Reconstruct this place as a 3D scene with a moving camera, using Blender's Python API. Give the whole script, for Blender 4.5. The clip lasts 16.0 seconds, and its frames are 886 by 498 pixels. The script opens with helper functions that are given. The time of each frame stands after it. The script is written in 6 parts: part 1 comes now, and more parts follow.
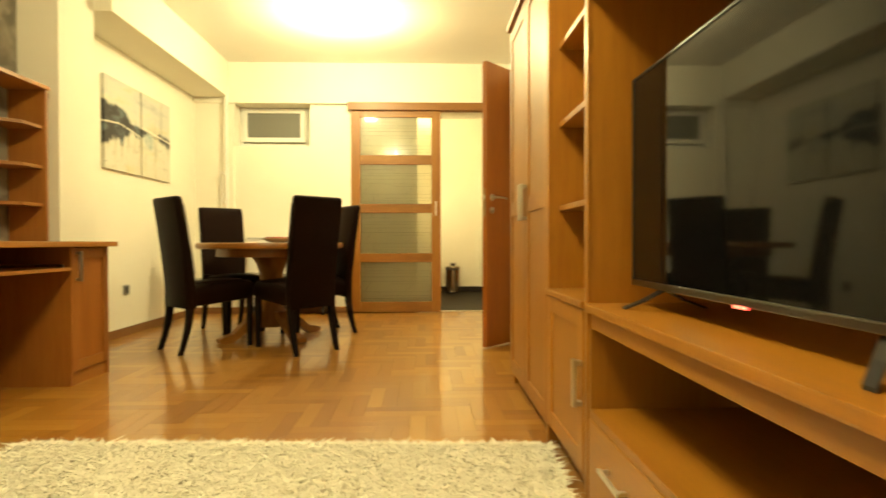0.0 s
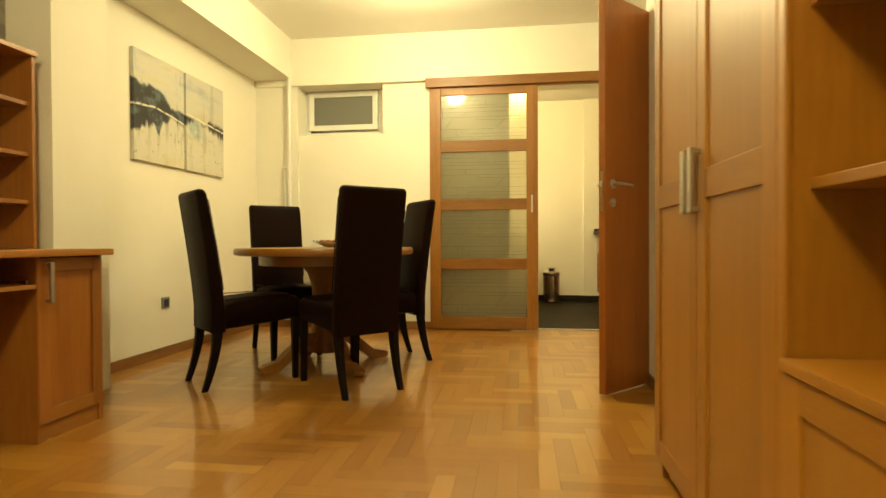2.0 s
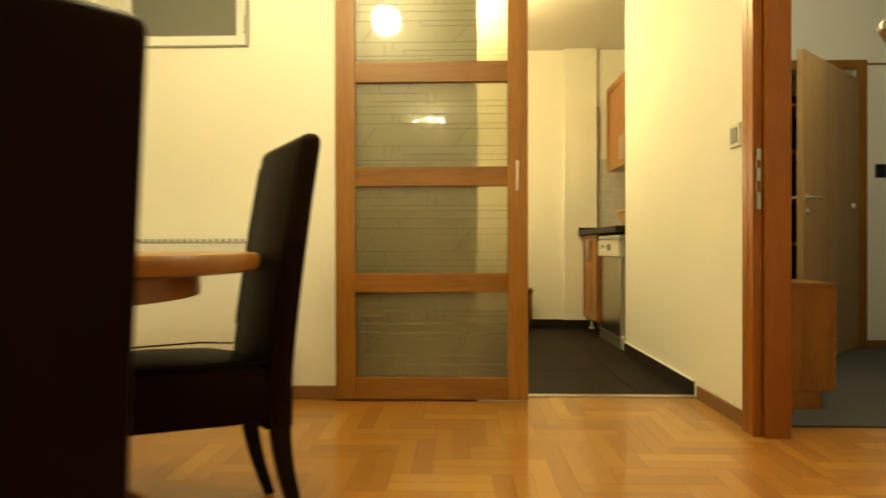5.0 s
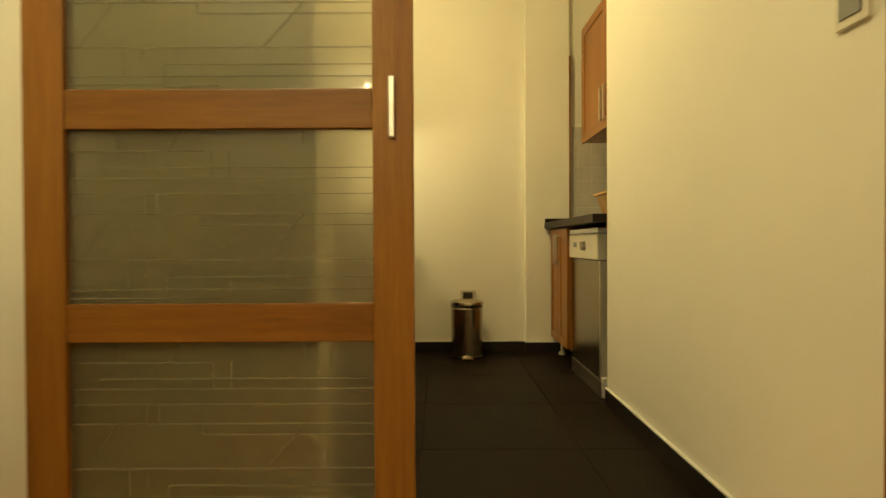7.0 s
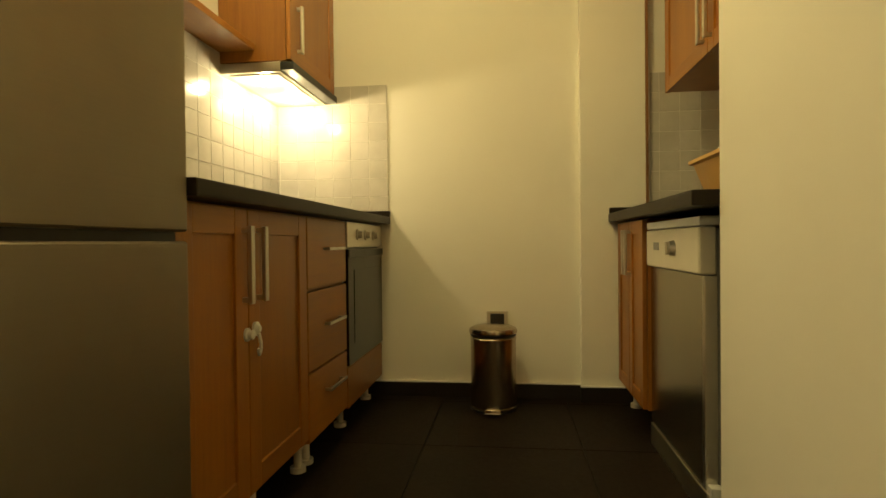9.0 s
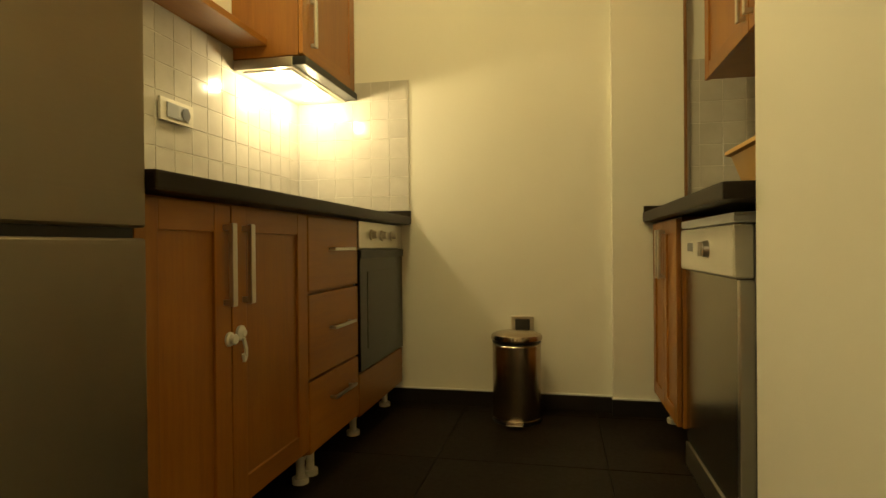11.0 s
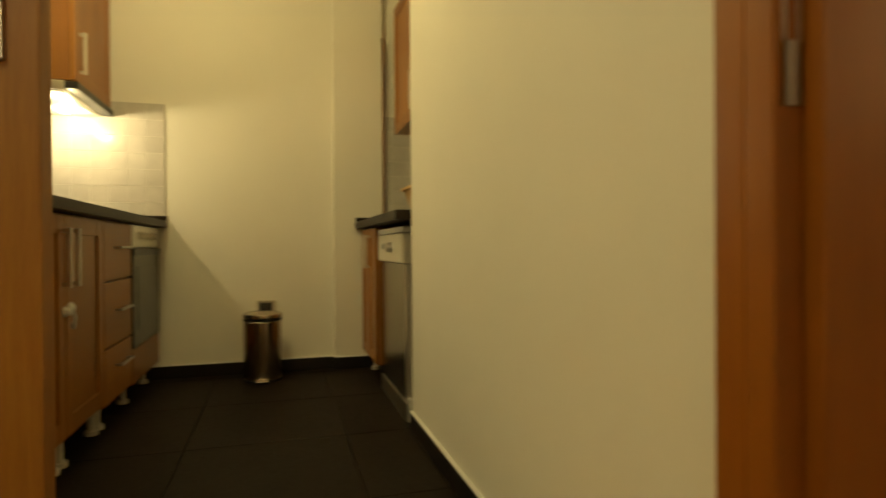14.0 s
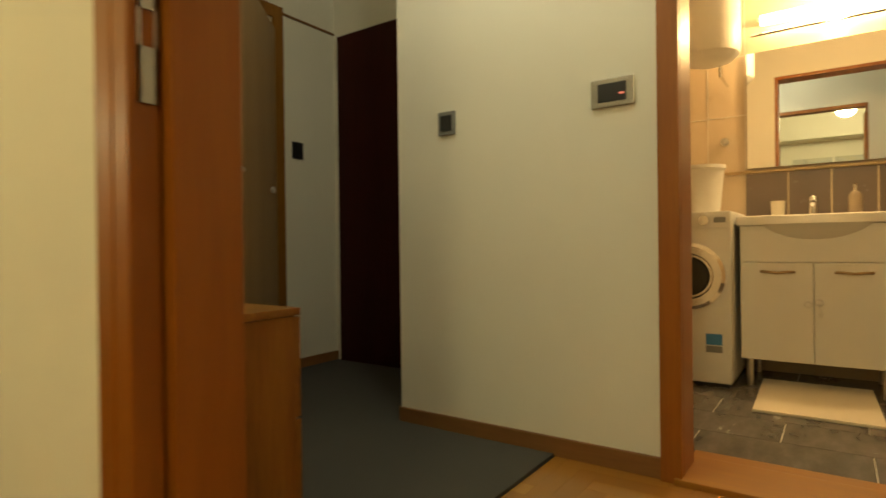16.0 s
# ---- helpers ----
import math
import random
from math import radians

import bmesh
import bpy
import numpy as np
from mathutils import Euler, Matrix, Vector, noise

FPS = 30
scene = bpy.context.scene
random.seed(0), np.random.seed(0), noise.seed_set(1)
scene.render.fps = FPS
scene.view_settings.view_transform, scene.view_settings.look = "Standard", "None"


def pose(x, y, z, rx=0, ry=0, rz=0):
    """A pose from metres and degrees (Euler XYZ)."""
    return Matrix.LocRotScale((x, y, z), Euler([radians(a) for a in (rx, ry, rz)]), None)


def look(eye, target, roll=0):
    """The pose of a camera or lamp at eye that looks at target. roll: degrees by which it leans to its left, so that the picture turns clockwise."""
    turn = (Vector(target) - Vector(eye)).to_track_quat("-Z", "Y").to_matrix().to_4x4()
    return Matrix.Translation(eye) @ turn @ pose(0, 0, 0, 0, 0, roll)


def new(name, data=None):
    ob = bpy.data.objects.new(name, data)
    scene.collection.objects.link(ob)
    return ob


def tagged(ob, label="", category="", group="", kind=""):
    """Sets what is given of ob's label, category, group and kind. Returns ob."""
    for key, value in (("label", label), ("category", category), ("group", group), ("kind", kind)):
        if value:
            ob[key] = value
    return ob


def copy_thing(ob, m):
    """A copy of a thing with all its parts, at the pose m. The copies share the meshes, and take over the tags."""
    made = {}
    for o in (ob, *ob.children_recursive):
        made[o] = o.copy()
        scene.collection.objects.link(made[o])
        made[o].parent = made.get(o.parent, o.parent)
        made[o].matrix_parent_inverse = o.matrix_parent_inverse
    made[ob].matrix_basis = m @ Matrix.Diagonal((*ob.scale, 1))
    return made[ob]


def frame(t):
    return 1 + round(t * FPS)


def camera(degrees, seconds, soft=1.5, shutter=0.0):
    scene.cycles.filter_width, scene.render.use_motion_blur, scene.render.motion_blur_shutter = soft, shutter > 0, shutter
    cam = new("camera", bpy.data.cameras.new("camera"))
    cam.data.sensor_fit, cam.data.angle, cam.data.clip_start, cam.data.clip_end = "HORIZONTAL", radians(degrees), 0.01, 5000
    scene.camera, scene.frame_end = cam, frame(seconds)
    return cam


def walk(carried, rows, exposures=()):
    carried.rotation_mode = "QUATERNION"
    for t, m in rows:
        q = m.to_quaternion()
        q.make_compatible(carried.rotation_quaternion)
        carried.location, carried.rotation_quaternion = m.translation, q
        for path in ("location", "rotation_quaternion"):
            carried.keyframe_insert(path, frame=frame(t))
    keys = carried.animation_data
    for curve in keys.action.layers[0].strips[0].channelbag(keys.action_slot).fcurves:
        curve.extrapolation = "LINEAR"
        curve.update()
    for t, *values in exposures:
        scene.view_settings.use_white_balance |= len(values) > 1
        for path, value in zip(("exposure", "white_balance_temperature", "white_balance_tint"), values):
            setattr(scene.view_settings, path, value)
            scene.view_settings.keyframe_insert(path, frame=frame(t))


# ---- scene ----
cam = camera(76.37, 16.0, shutter=0.5)
ROWS = [
    (0.0, -0.001, -0.000, 0.821, -1.80, -0.66, 0.10),
    (0.5, 0.014, 0.199, 0.814, 5.44, -0.73, 0.15),
    (1.0, 0.039, 0.473, 0.829, 7.54, -0.61, 0.20),
    (1.5, 0.051, 0.788, 0.833, 7.62, -0.66, 0.20),
    (2.0, 0.011, 1.146, 0.852, 7.81, -0.65, 0.27),
    (2.5, -0.048, 1.521, 0.841, 8.43, -0.47, 0.30),
    (3.0, -0.076, 1.880, 0.836, 8.30, -0.55, 0.31),
    (3.5, -0.133, 2.297, 0.840, 8.28, -0.42, 0.31),
    (4.0, -0.196, 2.729, 0.836, 7.01, -0.25, 0.36),
    (4.5, -0.224, 3.151, 0.823, 5.17, -0.14, 0.29),
    (5.0, -0.198, 3.552, 0.834, 1.51, -0.14, 0.10),
    (5.2, -0.176, 3.716, 0.836, -0.60, -0.16, 0.10),
    (7.3, 0.318, 5.296, 0.862, 0.05, -0.74, 0.42),
    (7.5, 0.352, 5.435, 0.864, 0.80, -0.80, 0.45),
    (8.0, 0.432, 5.780, 0.864, 2.28, -0.85, 0.45),
    (8.5, 0.511, 6.112, 0.860, 6.06, -0.78, 0.40),
    (9.0, 0.541, 6.372, 0.863, 6.88, -0.64, 0.60),
    (11.5, 0.665, 6.536, 0.839, 12.22, -0.25, 0.48),
    (12.0, 0.655, 6.375, 0.826, 6.73, -0.22, 0.35),
    (12.5, 0.649, 6.187, 0.824, 1.68, -0.16, 0.54),
    (13.0, 0.642, 5.945, 0.826, -1.71, -0.16, 0.48),
    (13.5, 0.587, 5.753, 0.828, -6.47, -0.14, 0.50),
    (14.0, 0.549, 5.543, 0.840, -16.24, -0.31, 0.40),
    (14.5, 0.511, 5.396, 0.826, -28.24, -0.08, 0.15),
    (15.0, 0.506, 5.291, 0.814, -38.17, 0.09, 0.45),
    (15.5, 0.560, 5.258, 0.806, -48.19, -0.26, 0.61),
    (16.0, 0.730, 5.308, 0.805, -55.04, -0.25, 0.70),
]
walk(cam, [(t, pose(x, y, z, 90 + pitch, roll, yaw)) for t, x, y, z, yaw, pitch, roll in ROWS],
     [(0.0, 0.82), (0.5, 0.62), (2.0, 0.4), (3.5, 0.22), (5.0, 0.28), (7.5, -0.40), (9.0, -0.54), (11.5, -0.64), (12.5, -0.82), (13.5, -0.86), (14.5, -0.52), (16.0, -0.34)])

# ---------------------------------------------------------------- light
world = bpy.data.worlds.new("night")
scene.world = world
world.use_nodes = True
world.node_tree.nodes["Background"].inputs[0].default_value = (0.25, 0.32, 0.5, 1)
world.node_tree.nodes["Background"].inputs[1].default_value = 0.02


def lamp(name, place, watts, colour, radius=0.08, kind="POINT", size=0.3, aim=None):
    data = bpy.data.lights.new(name, kind)
    data.energy, data.color = watts, colour
    if kind == "AREA":
        data.shape, data.size = "DISK", size
    elif kind == "SPOT":
        data.spot_size, data.spot_blend, data.shadow_soft_size = radians(120), 0.9, radius
    else:
        data.shadow_soft_size = radius
    ob = new(name, data)
    ob.matrix_world = look(place, aim or (place[0], place[1] + 0.001, place[2] - 1))
    return ob


WARM = (0.955, 0.818, 0.395)
lamp("dining_lamp_light", (-0.77, 5.19, 2.65), 70, WARM, 0.12)
for k, (ox, oy) in enumerate(((-0.2, 0.0), (0.2, 0.0), (0.0, 0.18), (0.0, -0.18))):
    lamp("living_bulb_light", (-0.63 + ox, 1.1 + oy, 2.755), 22, WARM, 0.022)
lamp("kitchen_lamp_light", (-0.02, 8.0, 2.74), 52, (1.0, 0.79, 0.325), 0.10)
lamp("hall_lamp_light", (2.15, 6.2, 2.6), 24, (0.94, 0.905, 0.64), 0.10)
lamp("bath_lamp_light", (4.58, 5.30, 2.16), 48, (1.0, 0.63, 0.24), 0.06)
lamp("hood_bulb_light_a", (-0.62, 8.96, 1.625), 10.0, (1.0, 0.80, 0.40), 0.02)
lamp("hood_bulb_light_b", (-0.62, 9.30, 1.625), 10.0, (1.0, 0.80, 0.40), 0.02)

# ---------------------------------------------------------------- materials


def node_mat(name):
    m = bpy.data.materials.new(name)
    m.use_nodes = True
    nt = m.node_tree
    return m, nt, nt.nodes["Principled BSDF"]


def put(sock, value):
    sock.default_value = value


def coords(nt, scale=(1, 1, 1), rot=(0, 0, 0), random_shift=False):
    tc = nt.nodes.new("ShaderNodeTexCoord")
    mp = nt.nodes.new("ShaderNodeMapping")
    put(mp.inputs["Scale"], scale)
    put(mp.inputs["Rotation"], rot)
    nt.links.new(tc.outputs["Object"], mp.inputs["Vector"])
    if random_shift:
        oi = nt.nodes.new("ShaderNodeObjectInfo")
        mul = nt.nodes.new("ShaderNodeMath")
        mul.operation = "MULTIPLY"
        put(mul.inputs[1], 37.0)
        nt.links.new(oi.outputs["Random"], mul.inputs[0])
        nt.links.new(mul.outputs[0], mp.inputs["Location"])
    return mp.outputs["Vector"]


def noise_tex(nt, vec, scale, detail=4.0, rough=0.55):
    n = nt.nodes.new("ShaderNodeTexNoise")
    put(n.inputs["Scale"], scale)
    put(n.inputs["Detail"], detail)
    put(n.inputs["Roughness"], rough)
    nt.links.new(vec, n.inputs["Vector"])
    return n.outputs["Fac"]


def ramp(nt, fac, stops):
    r = nt.nodes.new("ShaderNodeValToRGB")
    while len(r.color_ramp.elements) < len(stops):
        r.color_ramp.elements.new(0.5)
    for e, (p, c) in zip(r.color_ramp.elements, stops):
        e.position, e.color = p, (*c, 1)
    nt.links.new(fac, r.inputs["Fac"])
    return r.outputs["Color"]


def mix(nt, fac, a, b, mode="MIX"):
    m = nt.nodes.new("ShaderNodeMix")
    m.data_type, m.blend_type = "RGBA", mode
    for sock, v in ((m.inputs[0], fac), (m.inputs[6], a), (m.inputs[7], b)):
        if isinstance(v, bpy.types.NodeSocket):
            nt.links.new(v, sock)
        elif isinstance(v, tuple):
            put(sock, (*v, 1))
        else:
            put(sock, v)
    return m.outputs[2]


def bump(nt, bsdf, fac, strength, distance=0.002):
    b = nt.nodes.new("ShaderNodeBump")
    put(b.inputs["Strength"], strength)
    put(b.inputs["Distance"], distance)
    nt.links.new(fac, b.inputs["Height"])
    nt.links.new(b.outputs["Normal"], bsdf.inputs["Normal"])


def spread(nt, fac, lo, hi):
    r = nt.nodes.new("ShaderNodeMapRange")
    put(r.inputs["To Min"], lo)
    put(r.inputs["To Max"], hi)
    nt.links.new(fac, r.inputs["Value"])
    return r.outputs["Result"]


def tint(c, k):
    return tuple(min(1.0, v * k) for v in c)


def paint(name, colour, rough=0.75, bumpy=0.25, scale=90.0, stain=0.06):
    m, nt, b = node_mat(name)
    vec = coords(nt)
    big = noise_tex(nt, vec, 1.3, 3)
    fine = noise_tex(nt, vec, scale, 5)
    c = mix(nt, big, tint(colour, 1 - stain), tint(colour, 1 + stain))
    nt.links.new(c, b.inputs["Base Color"])
    nt.links.new(spread(nt, fine, rough - 0.08, rough + 0.08), b.inputs["Roughness"])
    bump(nt, b, fine, bumpy, 0.0015)
    return m


def wood(name, dark, mid, light, axis="z", rough=0.38, fine=1.0, coat=0.0, vary=0.12, cathedral=0.5):
    """Veneer or solid wood with the grain along one axis of the thing."""
    m, nt, b = node_mat(name)
    long, across = 1.2 * fine, 16.0 * fine
    scale = {"x": (long, across, across), "y": (across, long, across), "z": (across, across, long)}[axis]
    vec = coords(nt, scale, random_shift=True)
    big = noise_tex(nt, vec, 0.35, 3, 0.5)
    fibre = noise_tex(nt, vec, 3.2, 6, 0.7)
    streak = mix(nt, cathedral, fibre, big)
    c = ramp(nt, streak, [(0.30, dark), (0.5, mid), (0.72, light)])
    oi = nt.nodes.new("ShaderNodeObjectInfo")
    hv = nt.nodes.new("ShaderNodeHueSaturation")
    nt.links.new(spread(nt, oi.outputs["Random"], 1 - vary, 1 + vary), hv.inputs["Value"])
    nt.links.new(c, hv.inputs["Color"])
    nt.links.new(hv.outputs["Color"], b.inputs["Base Color"])
    nt.links.new(spread(nt, fibre, rough - 0.06, rough + 0.1), b.inputs["Roughness"])
    put(b.inputs["Coat Weight"], coat)
    put(b.inputs["Coat Roughness"], 0.26)
    bump(nt, b, fibre, 0.12, 0.0006)
    return m


def metal(name, colour, rough=0.3, brushed=None, metallic=1.0):
    m, nt, b = node_mat(name)
    put(b.inputs["Metallic"], metallic)
    scale = {"x": (2, 220, 220), "y": (220, 2, 220), "z": (220, 220, 2), None: (3, 3, 3)}[brushed]
    vec = coords(nt, scale)
    f = noise_tex(nt, vec, 1.0, 3)
    smear = noise_tex(nt, coords(nt), 5.0, 3)
    nt.links.new(mix(nt, smear, tint(colour, 0.9), tint(colour, 1.06)), b.inputs["Base Color"])
    lo, hi = (rough - 0.07, rough + 0.1) if brushed else (rough - 0.015, rough + 0.02)
    nt.links.new(spread(nt, f, lo, hi), b.inputs["Roughness"])
    return m


def plastic(name, colour, rough=0.4, spec=0.5):
    m, nt, b = node_mat(name)
    vec = coords(nt)
    f = noise_tex(nt, vec, 14.0, 4)
    nt.links.new(mix(nt, f, tint(colour, 0.93), tint(colour, 1.05)), b.inputs["Base Color"])
    nt.links.new(spread(nt, f, rough - 0.06, rough + 0.06), b.inputs["Roughness"])
    put(b.inputs["Specular IOR Level"], spec)
    return m


def leather(name, colour):
    m, nt, b = node_mat(name)
    vec = coords(nt)
    v = nt.nodes.new("ShaderNodeTexVoronoi")
    put(v.inputs["Scale"], 260.0)
    nt.links.new(vec, v.inputs["Vector"])
    big = noise_tex(nt, vec, 6.0, 4)
    nt.links.new(mix(nt, big, tint(colour, 0.75), tint(colour, 1.35)), b.inputs["Base Color"])
    nt.links.new(spread(nt, big, 0.42, 0.58), b.inputs["Roughness"])
    put(b.inputs["Specular IOR Level"], 0.055)
    bump(nt, b, v.outputs["Distance"], 0.25, 0.0006)
    return m


def glow(name, colour, strength):
    m, nt, b = node_mat(name)
    put(b.inputs["Base Color"], (0.9, 0.88, 0.8, 1))
    put(b.inputs["Emission Color"], (*colour, 1))
    put(b.inputs["Emission Strength"], strength)
    return m


WALL = paint("wall_paint", (0.80, 0.775, 0.67), 0.8, 0.3, 70)
CEIL = paint("ceiling_paint", (0.82, 0.80, 0.74), 0.85, 0.2, 60)
GLOSSWHITE = paint("white_lacquer", (0.78, 0.77, 0.72), 0.35, 0.05, 30)
UNIT_Z = wood("beech_veneer_upright", (0.255, 0.094, 0.006), (0.335, 0.135, 0.009), (0.405, 0.176, 0.015), "z", 0.42, 0.9, 0.22)
UNIT_Y = wood("beech_veneer_lying", (0.255, 0.094, 0.006), (0.335, 0.135, 0.009), (0.405, 0.176, 0.015), "y", 0.42, 0.9, 0.22)
# Upright cherry is coloured darker than lying: under-desk shade put into the colour.
DESK_Z = wood("cherry_veneer_upright_shaded", (0.215, 0.074, 0.009), (0.285, 0.106, 0.015), (0.35, 0.142, 0.024), "z", 0.4)
DESK_Y = wood("cherry_veneer_lying", (0.26, 0.10, 0.012), (0.335, 0.14, 0.02), (0.40, 0.18, 0.032), "y", 0.36)
LEAF_Z = wood("door_veneer", (0.22, 0.064, 0.004), (0.29, 0.091, 0.006), (0.36, 0.122, 0.011), "z", 0.46, 0.9, 0.0)
JAMB_Z = wood("door_frame_veneer", (0.225, 0.064, 0.003), (0.29, 0.090, 0.0045), (0.355, 0.120, 0.008), "z", 0.40, 0.9, 0.15)
OAK_Z = wood("oak_stile", (0.150, 0.052, 0.004), (0.245, 0.100, 0.010), (0.33, 0.152, 0.019), "z", 0.42, 1.3)
OAK_X = wood("oak_rail", (0.150, 0.052, 0.004), (0.245, 0.100, 0.010), (0.33, 0.152, 0.019), "x", 0.42, 1.3)
OAK_Y = wood("oak_board", (0.150, 0.052, 0.004), (0.245, 0.100, 0.010), (0.33, 0.152, 0.019), "y", 0.42, 1.3)
KIT_Z = wood("kitchen_beech_upright", (0.225, 0.074, 0.004), (0.305, 0.112, 0.008), (0.38, 0.155, 0.014), "z", 0.42, 1.1, 0.25)
KIT_Y = wood("kitchen_beech_lying", (0.225, 0.074, 0.004), (0.305, 0.112, 0.008), (0.38, 0.155, 0.014), "y", 0.42, 1.1, 0.25)
TABLE = wood("table_top_wood", (0.22, 0.085, 0.010), (0.285, 0.12, 0.016), (0.345, 0.155, 0.025), "x", 0.32, 1.0, 0.3)
SKIRT = wood("skirting_wood", (0.17, 0.075, 0.02), (0.23, 0.105, 0.03), (0.28, 0.135, 0.042), "y", 0.45)
HALLOAK = wood("hall_door_veneer", (0.26, 0.155, 0.055), (0.33, 0.20, 0.075), (0.39, 0.245, 0.10), "z", 0.45)
WENGE = wood("dark_entrance_door", (0.024, 0.0035, 0.0018), (0.036, 0.0055, 0.003), (0.050, 0.009, 0.005), "z", 0.5)
WENGE.node_tree.nodes["Principled BSDF"].inputs["Specular IOR Level"].default_value = 0.12
BLACKWOOD = wood("black_stained_wood", (0.004, 0.0018, 0.001), (0.007, 0.003, 0.0018), (0.011, 0.005, 0.003), "z", 0.62)
BLACKWOOD.node_tree.nodes["Principled BSDF"].inputs["Specular IOR Level"].default_value = 0.12
LEATHER = leather("dark_brown_leather", (0.0072, 0.0026, 0.0012))
BLACKLEATHER = leather("black_leather", (0.008, 0.0075, 0.0075))
STEEL = metal("brushed_steel", (0.42, 0.385, 0.33), 0.26, None)
FRIDGE = metal("fridge_steel", (0.285, 0.245, 0.185), 0.38, "y", 0.85)
BINSTEEL = metal("polished_bin_steel", (0.44, 0.37, 0.29), 0.25)
NICKEL = metal("satin_nickel", (0.66, 0.63, 0.57), 0.3)
CHROME = metal("chrome", (0.75, 0.74, 0.72), 0.1)
BRASS = metal("antique_brass", (0.42, 0.30, 0.16), 0.4)
BLACK = plastic("black_plastic", (0.015, 0.015, 0.016), 0.35)
TVEDGE = metal("dark_metal_edge", (0.16, 0.15, 0.14), 0.3)
GREYPL = plastic("grey_plastic", (0.22, 0.22, 0.21), 0.45)
WHITEPL = plastic("white_plastic", (0.74, 0.73, 0.69), 0.4)
IVORY = plastic("ivory_plastic", (0.70, 0.66, 0.55), 0.45)
COUNTER = paint("dark_stone_worktop", (0.014, 0.0085, 0.005), 0.42, 0.05, 160, 0.15)
COUNTER.node_tree.nodes["Principled BSDF"].inputs["Specular IOR Level"].default_value = 0.2
SKIRTTILE = paint("dark_tile_skirting", (0.012, 0.009, 0.007), 0.4, 0.05, 60, 0.25)
CARPET = paint("grey_carpet", (0.068, 0.066, 0.060), 0.95, 0.9, 420, 0.12)
CERAMIC = paint("white_ceramic", (0.80, 0.78, 0.73), 0.12, 0.02, 20, 0.02)
BEDDING = paint("parquet_bedding", (0.16, 0.08, 0.022), 0.7, 0.2, 120)
GROUT = paint("dark_grout", (0.026, 0.020, 0.014), 0.9, 0.3, 120)
LIGHTGROUT = paint("light_grout", (0.74, 0.71, 0.64), 0.9, 0.3, 120)
YELLOWPL = plastic("yellow_plastic", (0.62, 0.36, 0.10), 0.4)
REDGLOW = glow("red_standby_light", (1.0, 0.02, 0.03), 1.6)

m, nt, b = node_mat("tv_screen")
put(b.inputs["Base Color"], (0.004, 0.004, 0.004, 1))
put(b.inputs["Roughness"], 0.05)
put(b.inputs["Specular IOR Level"], 0.25)
SCREEN = m

m, nt, b = node_mat("oven_glass")
put(b.inputs["Base Color"], (0.006, 0.006, 0.006, 1))
nt.links.new(spread(nt, noise_tex(nt, coords(nt), 9.0, 3), 0.06, 0.16), b.inputs["Roughness"])
OVENGLASS = m

m, nt, b = node_mat("mirror_glass")
put(b.inputs["Base Color"], (0.9, 0.9, 0.88, 1))
put(b.inputs["Metallic"], 1.0)
put(b.inputs["Roughness"], 0.015)
MIRROR = m

m, nt, b = node_mat("frosted_glass")
put(b.inputs["Base Color"], (0.62, 0.59, 0.42, 1))
put(b.inputs["Transmission Weight"], 0.92)
nt.links.new(spread(nt, noise_tex(nt, coords(nt), 60.0, 3), 0.30, 0.42), b.inputs["Roughness"])
put(b.inputs["Coat Weight"], 0.6)
put(b.inputs["Coat Roughness"], 0.02)
FROST = m
m, nt, b = node_mat("etched_line")
put(b.inputs["Base Color"], (0.25, 0.23, 0.155, 1))
put(b.inputs["Roughness"], 0.6)
ETCH = m

m, nt, b = node_mat("window_night_glass")
put(b.inputs["Base Color"], (0.17, 0.17, 0.15, 1))
nt.links.new(spread(nt, noise_tex(nt, coords(nt), 40.0, 4), 0.25, 0.45), b.inputs["Roughness"])
NIGHTGLASS = m

# grey embossed wallpaper with crossing strokes
m, nt, b = node_mat("grey_patterned_wallpaper")
vec = coords(nt)
vor = nt.nodes.new("ShaderNodeTexVoronoi")
put(vor.inputs["Scale"], 9.0)
wn = nt.nodes.new("ShaderNodeTexNoise")
put(wn.inputs["Scale"], 5.0)
nt.links.new(vec, wn.inputs["Vector"])
warp = mix(nt, 0.22, vec, wn.outputs["Color"])
vor.feature = "SMOOTH_F1"
put(vor.inputs["Smoothness"], 0.3)
nt.links.new(warp, vor.inputs["Vector"])
rotm = nt.nodes.new("ShaderNodeVectorRotate")
nt.links.new(vec, rotm.inputs["Vector"])
put(rotm.inputs["Axis"], (1, 0, 0))
ang = nt.nodes.new("ShaderNodeMath")
ang.operation = "MULTIPLY"
put(ang.inputs[1], 6.28)
sep = nt.nodes.new("ShaderNodeSeparateColor")
nt.links.new(vor.outputs["Color"], sep.inputs["Color"])
nt.links.new(sep.outputs[0], ang.inputs[0])
nt.links.new(ang.outputs[0], rotm.inputs["Angle"])
wav = nt.nodes.new("ShaderNodeTexWave")
wav.bands_direction = "Y"
put(wav.inputs["Scale"], 38.0)
put(wav.inputs["Distortion"], 1.5)
nt.links.new(rotm.outputs["Vector"], wav.inputs["Vector"])
vor2 = nt.nodes.new("ShaderNodeTexVoronoi")
vor2.feature = "SMOOTH_F1"
put(vor2.inputs["Scale"], 15.0)
put(vor2.inputs["Smoothness"], 0.35)
nt.links.new(warp, vor2.inputs["Vector"])
sep2 = nt.nodes.new("ShaderNodeSeparateColor")
nt.links.new(vor2.outputs["Color"], sep2.inputs["Color"])
tone = mix(nt, 0.55, sep.outputs[1], sep2.outputs[0])
tone = mix(nt, 0.16, tone, wav.outputs["Fac"])
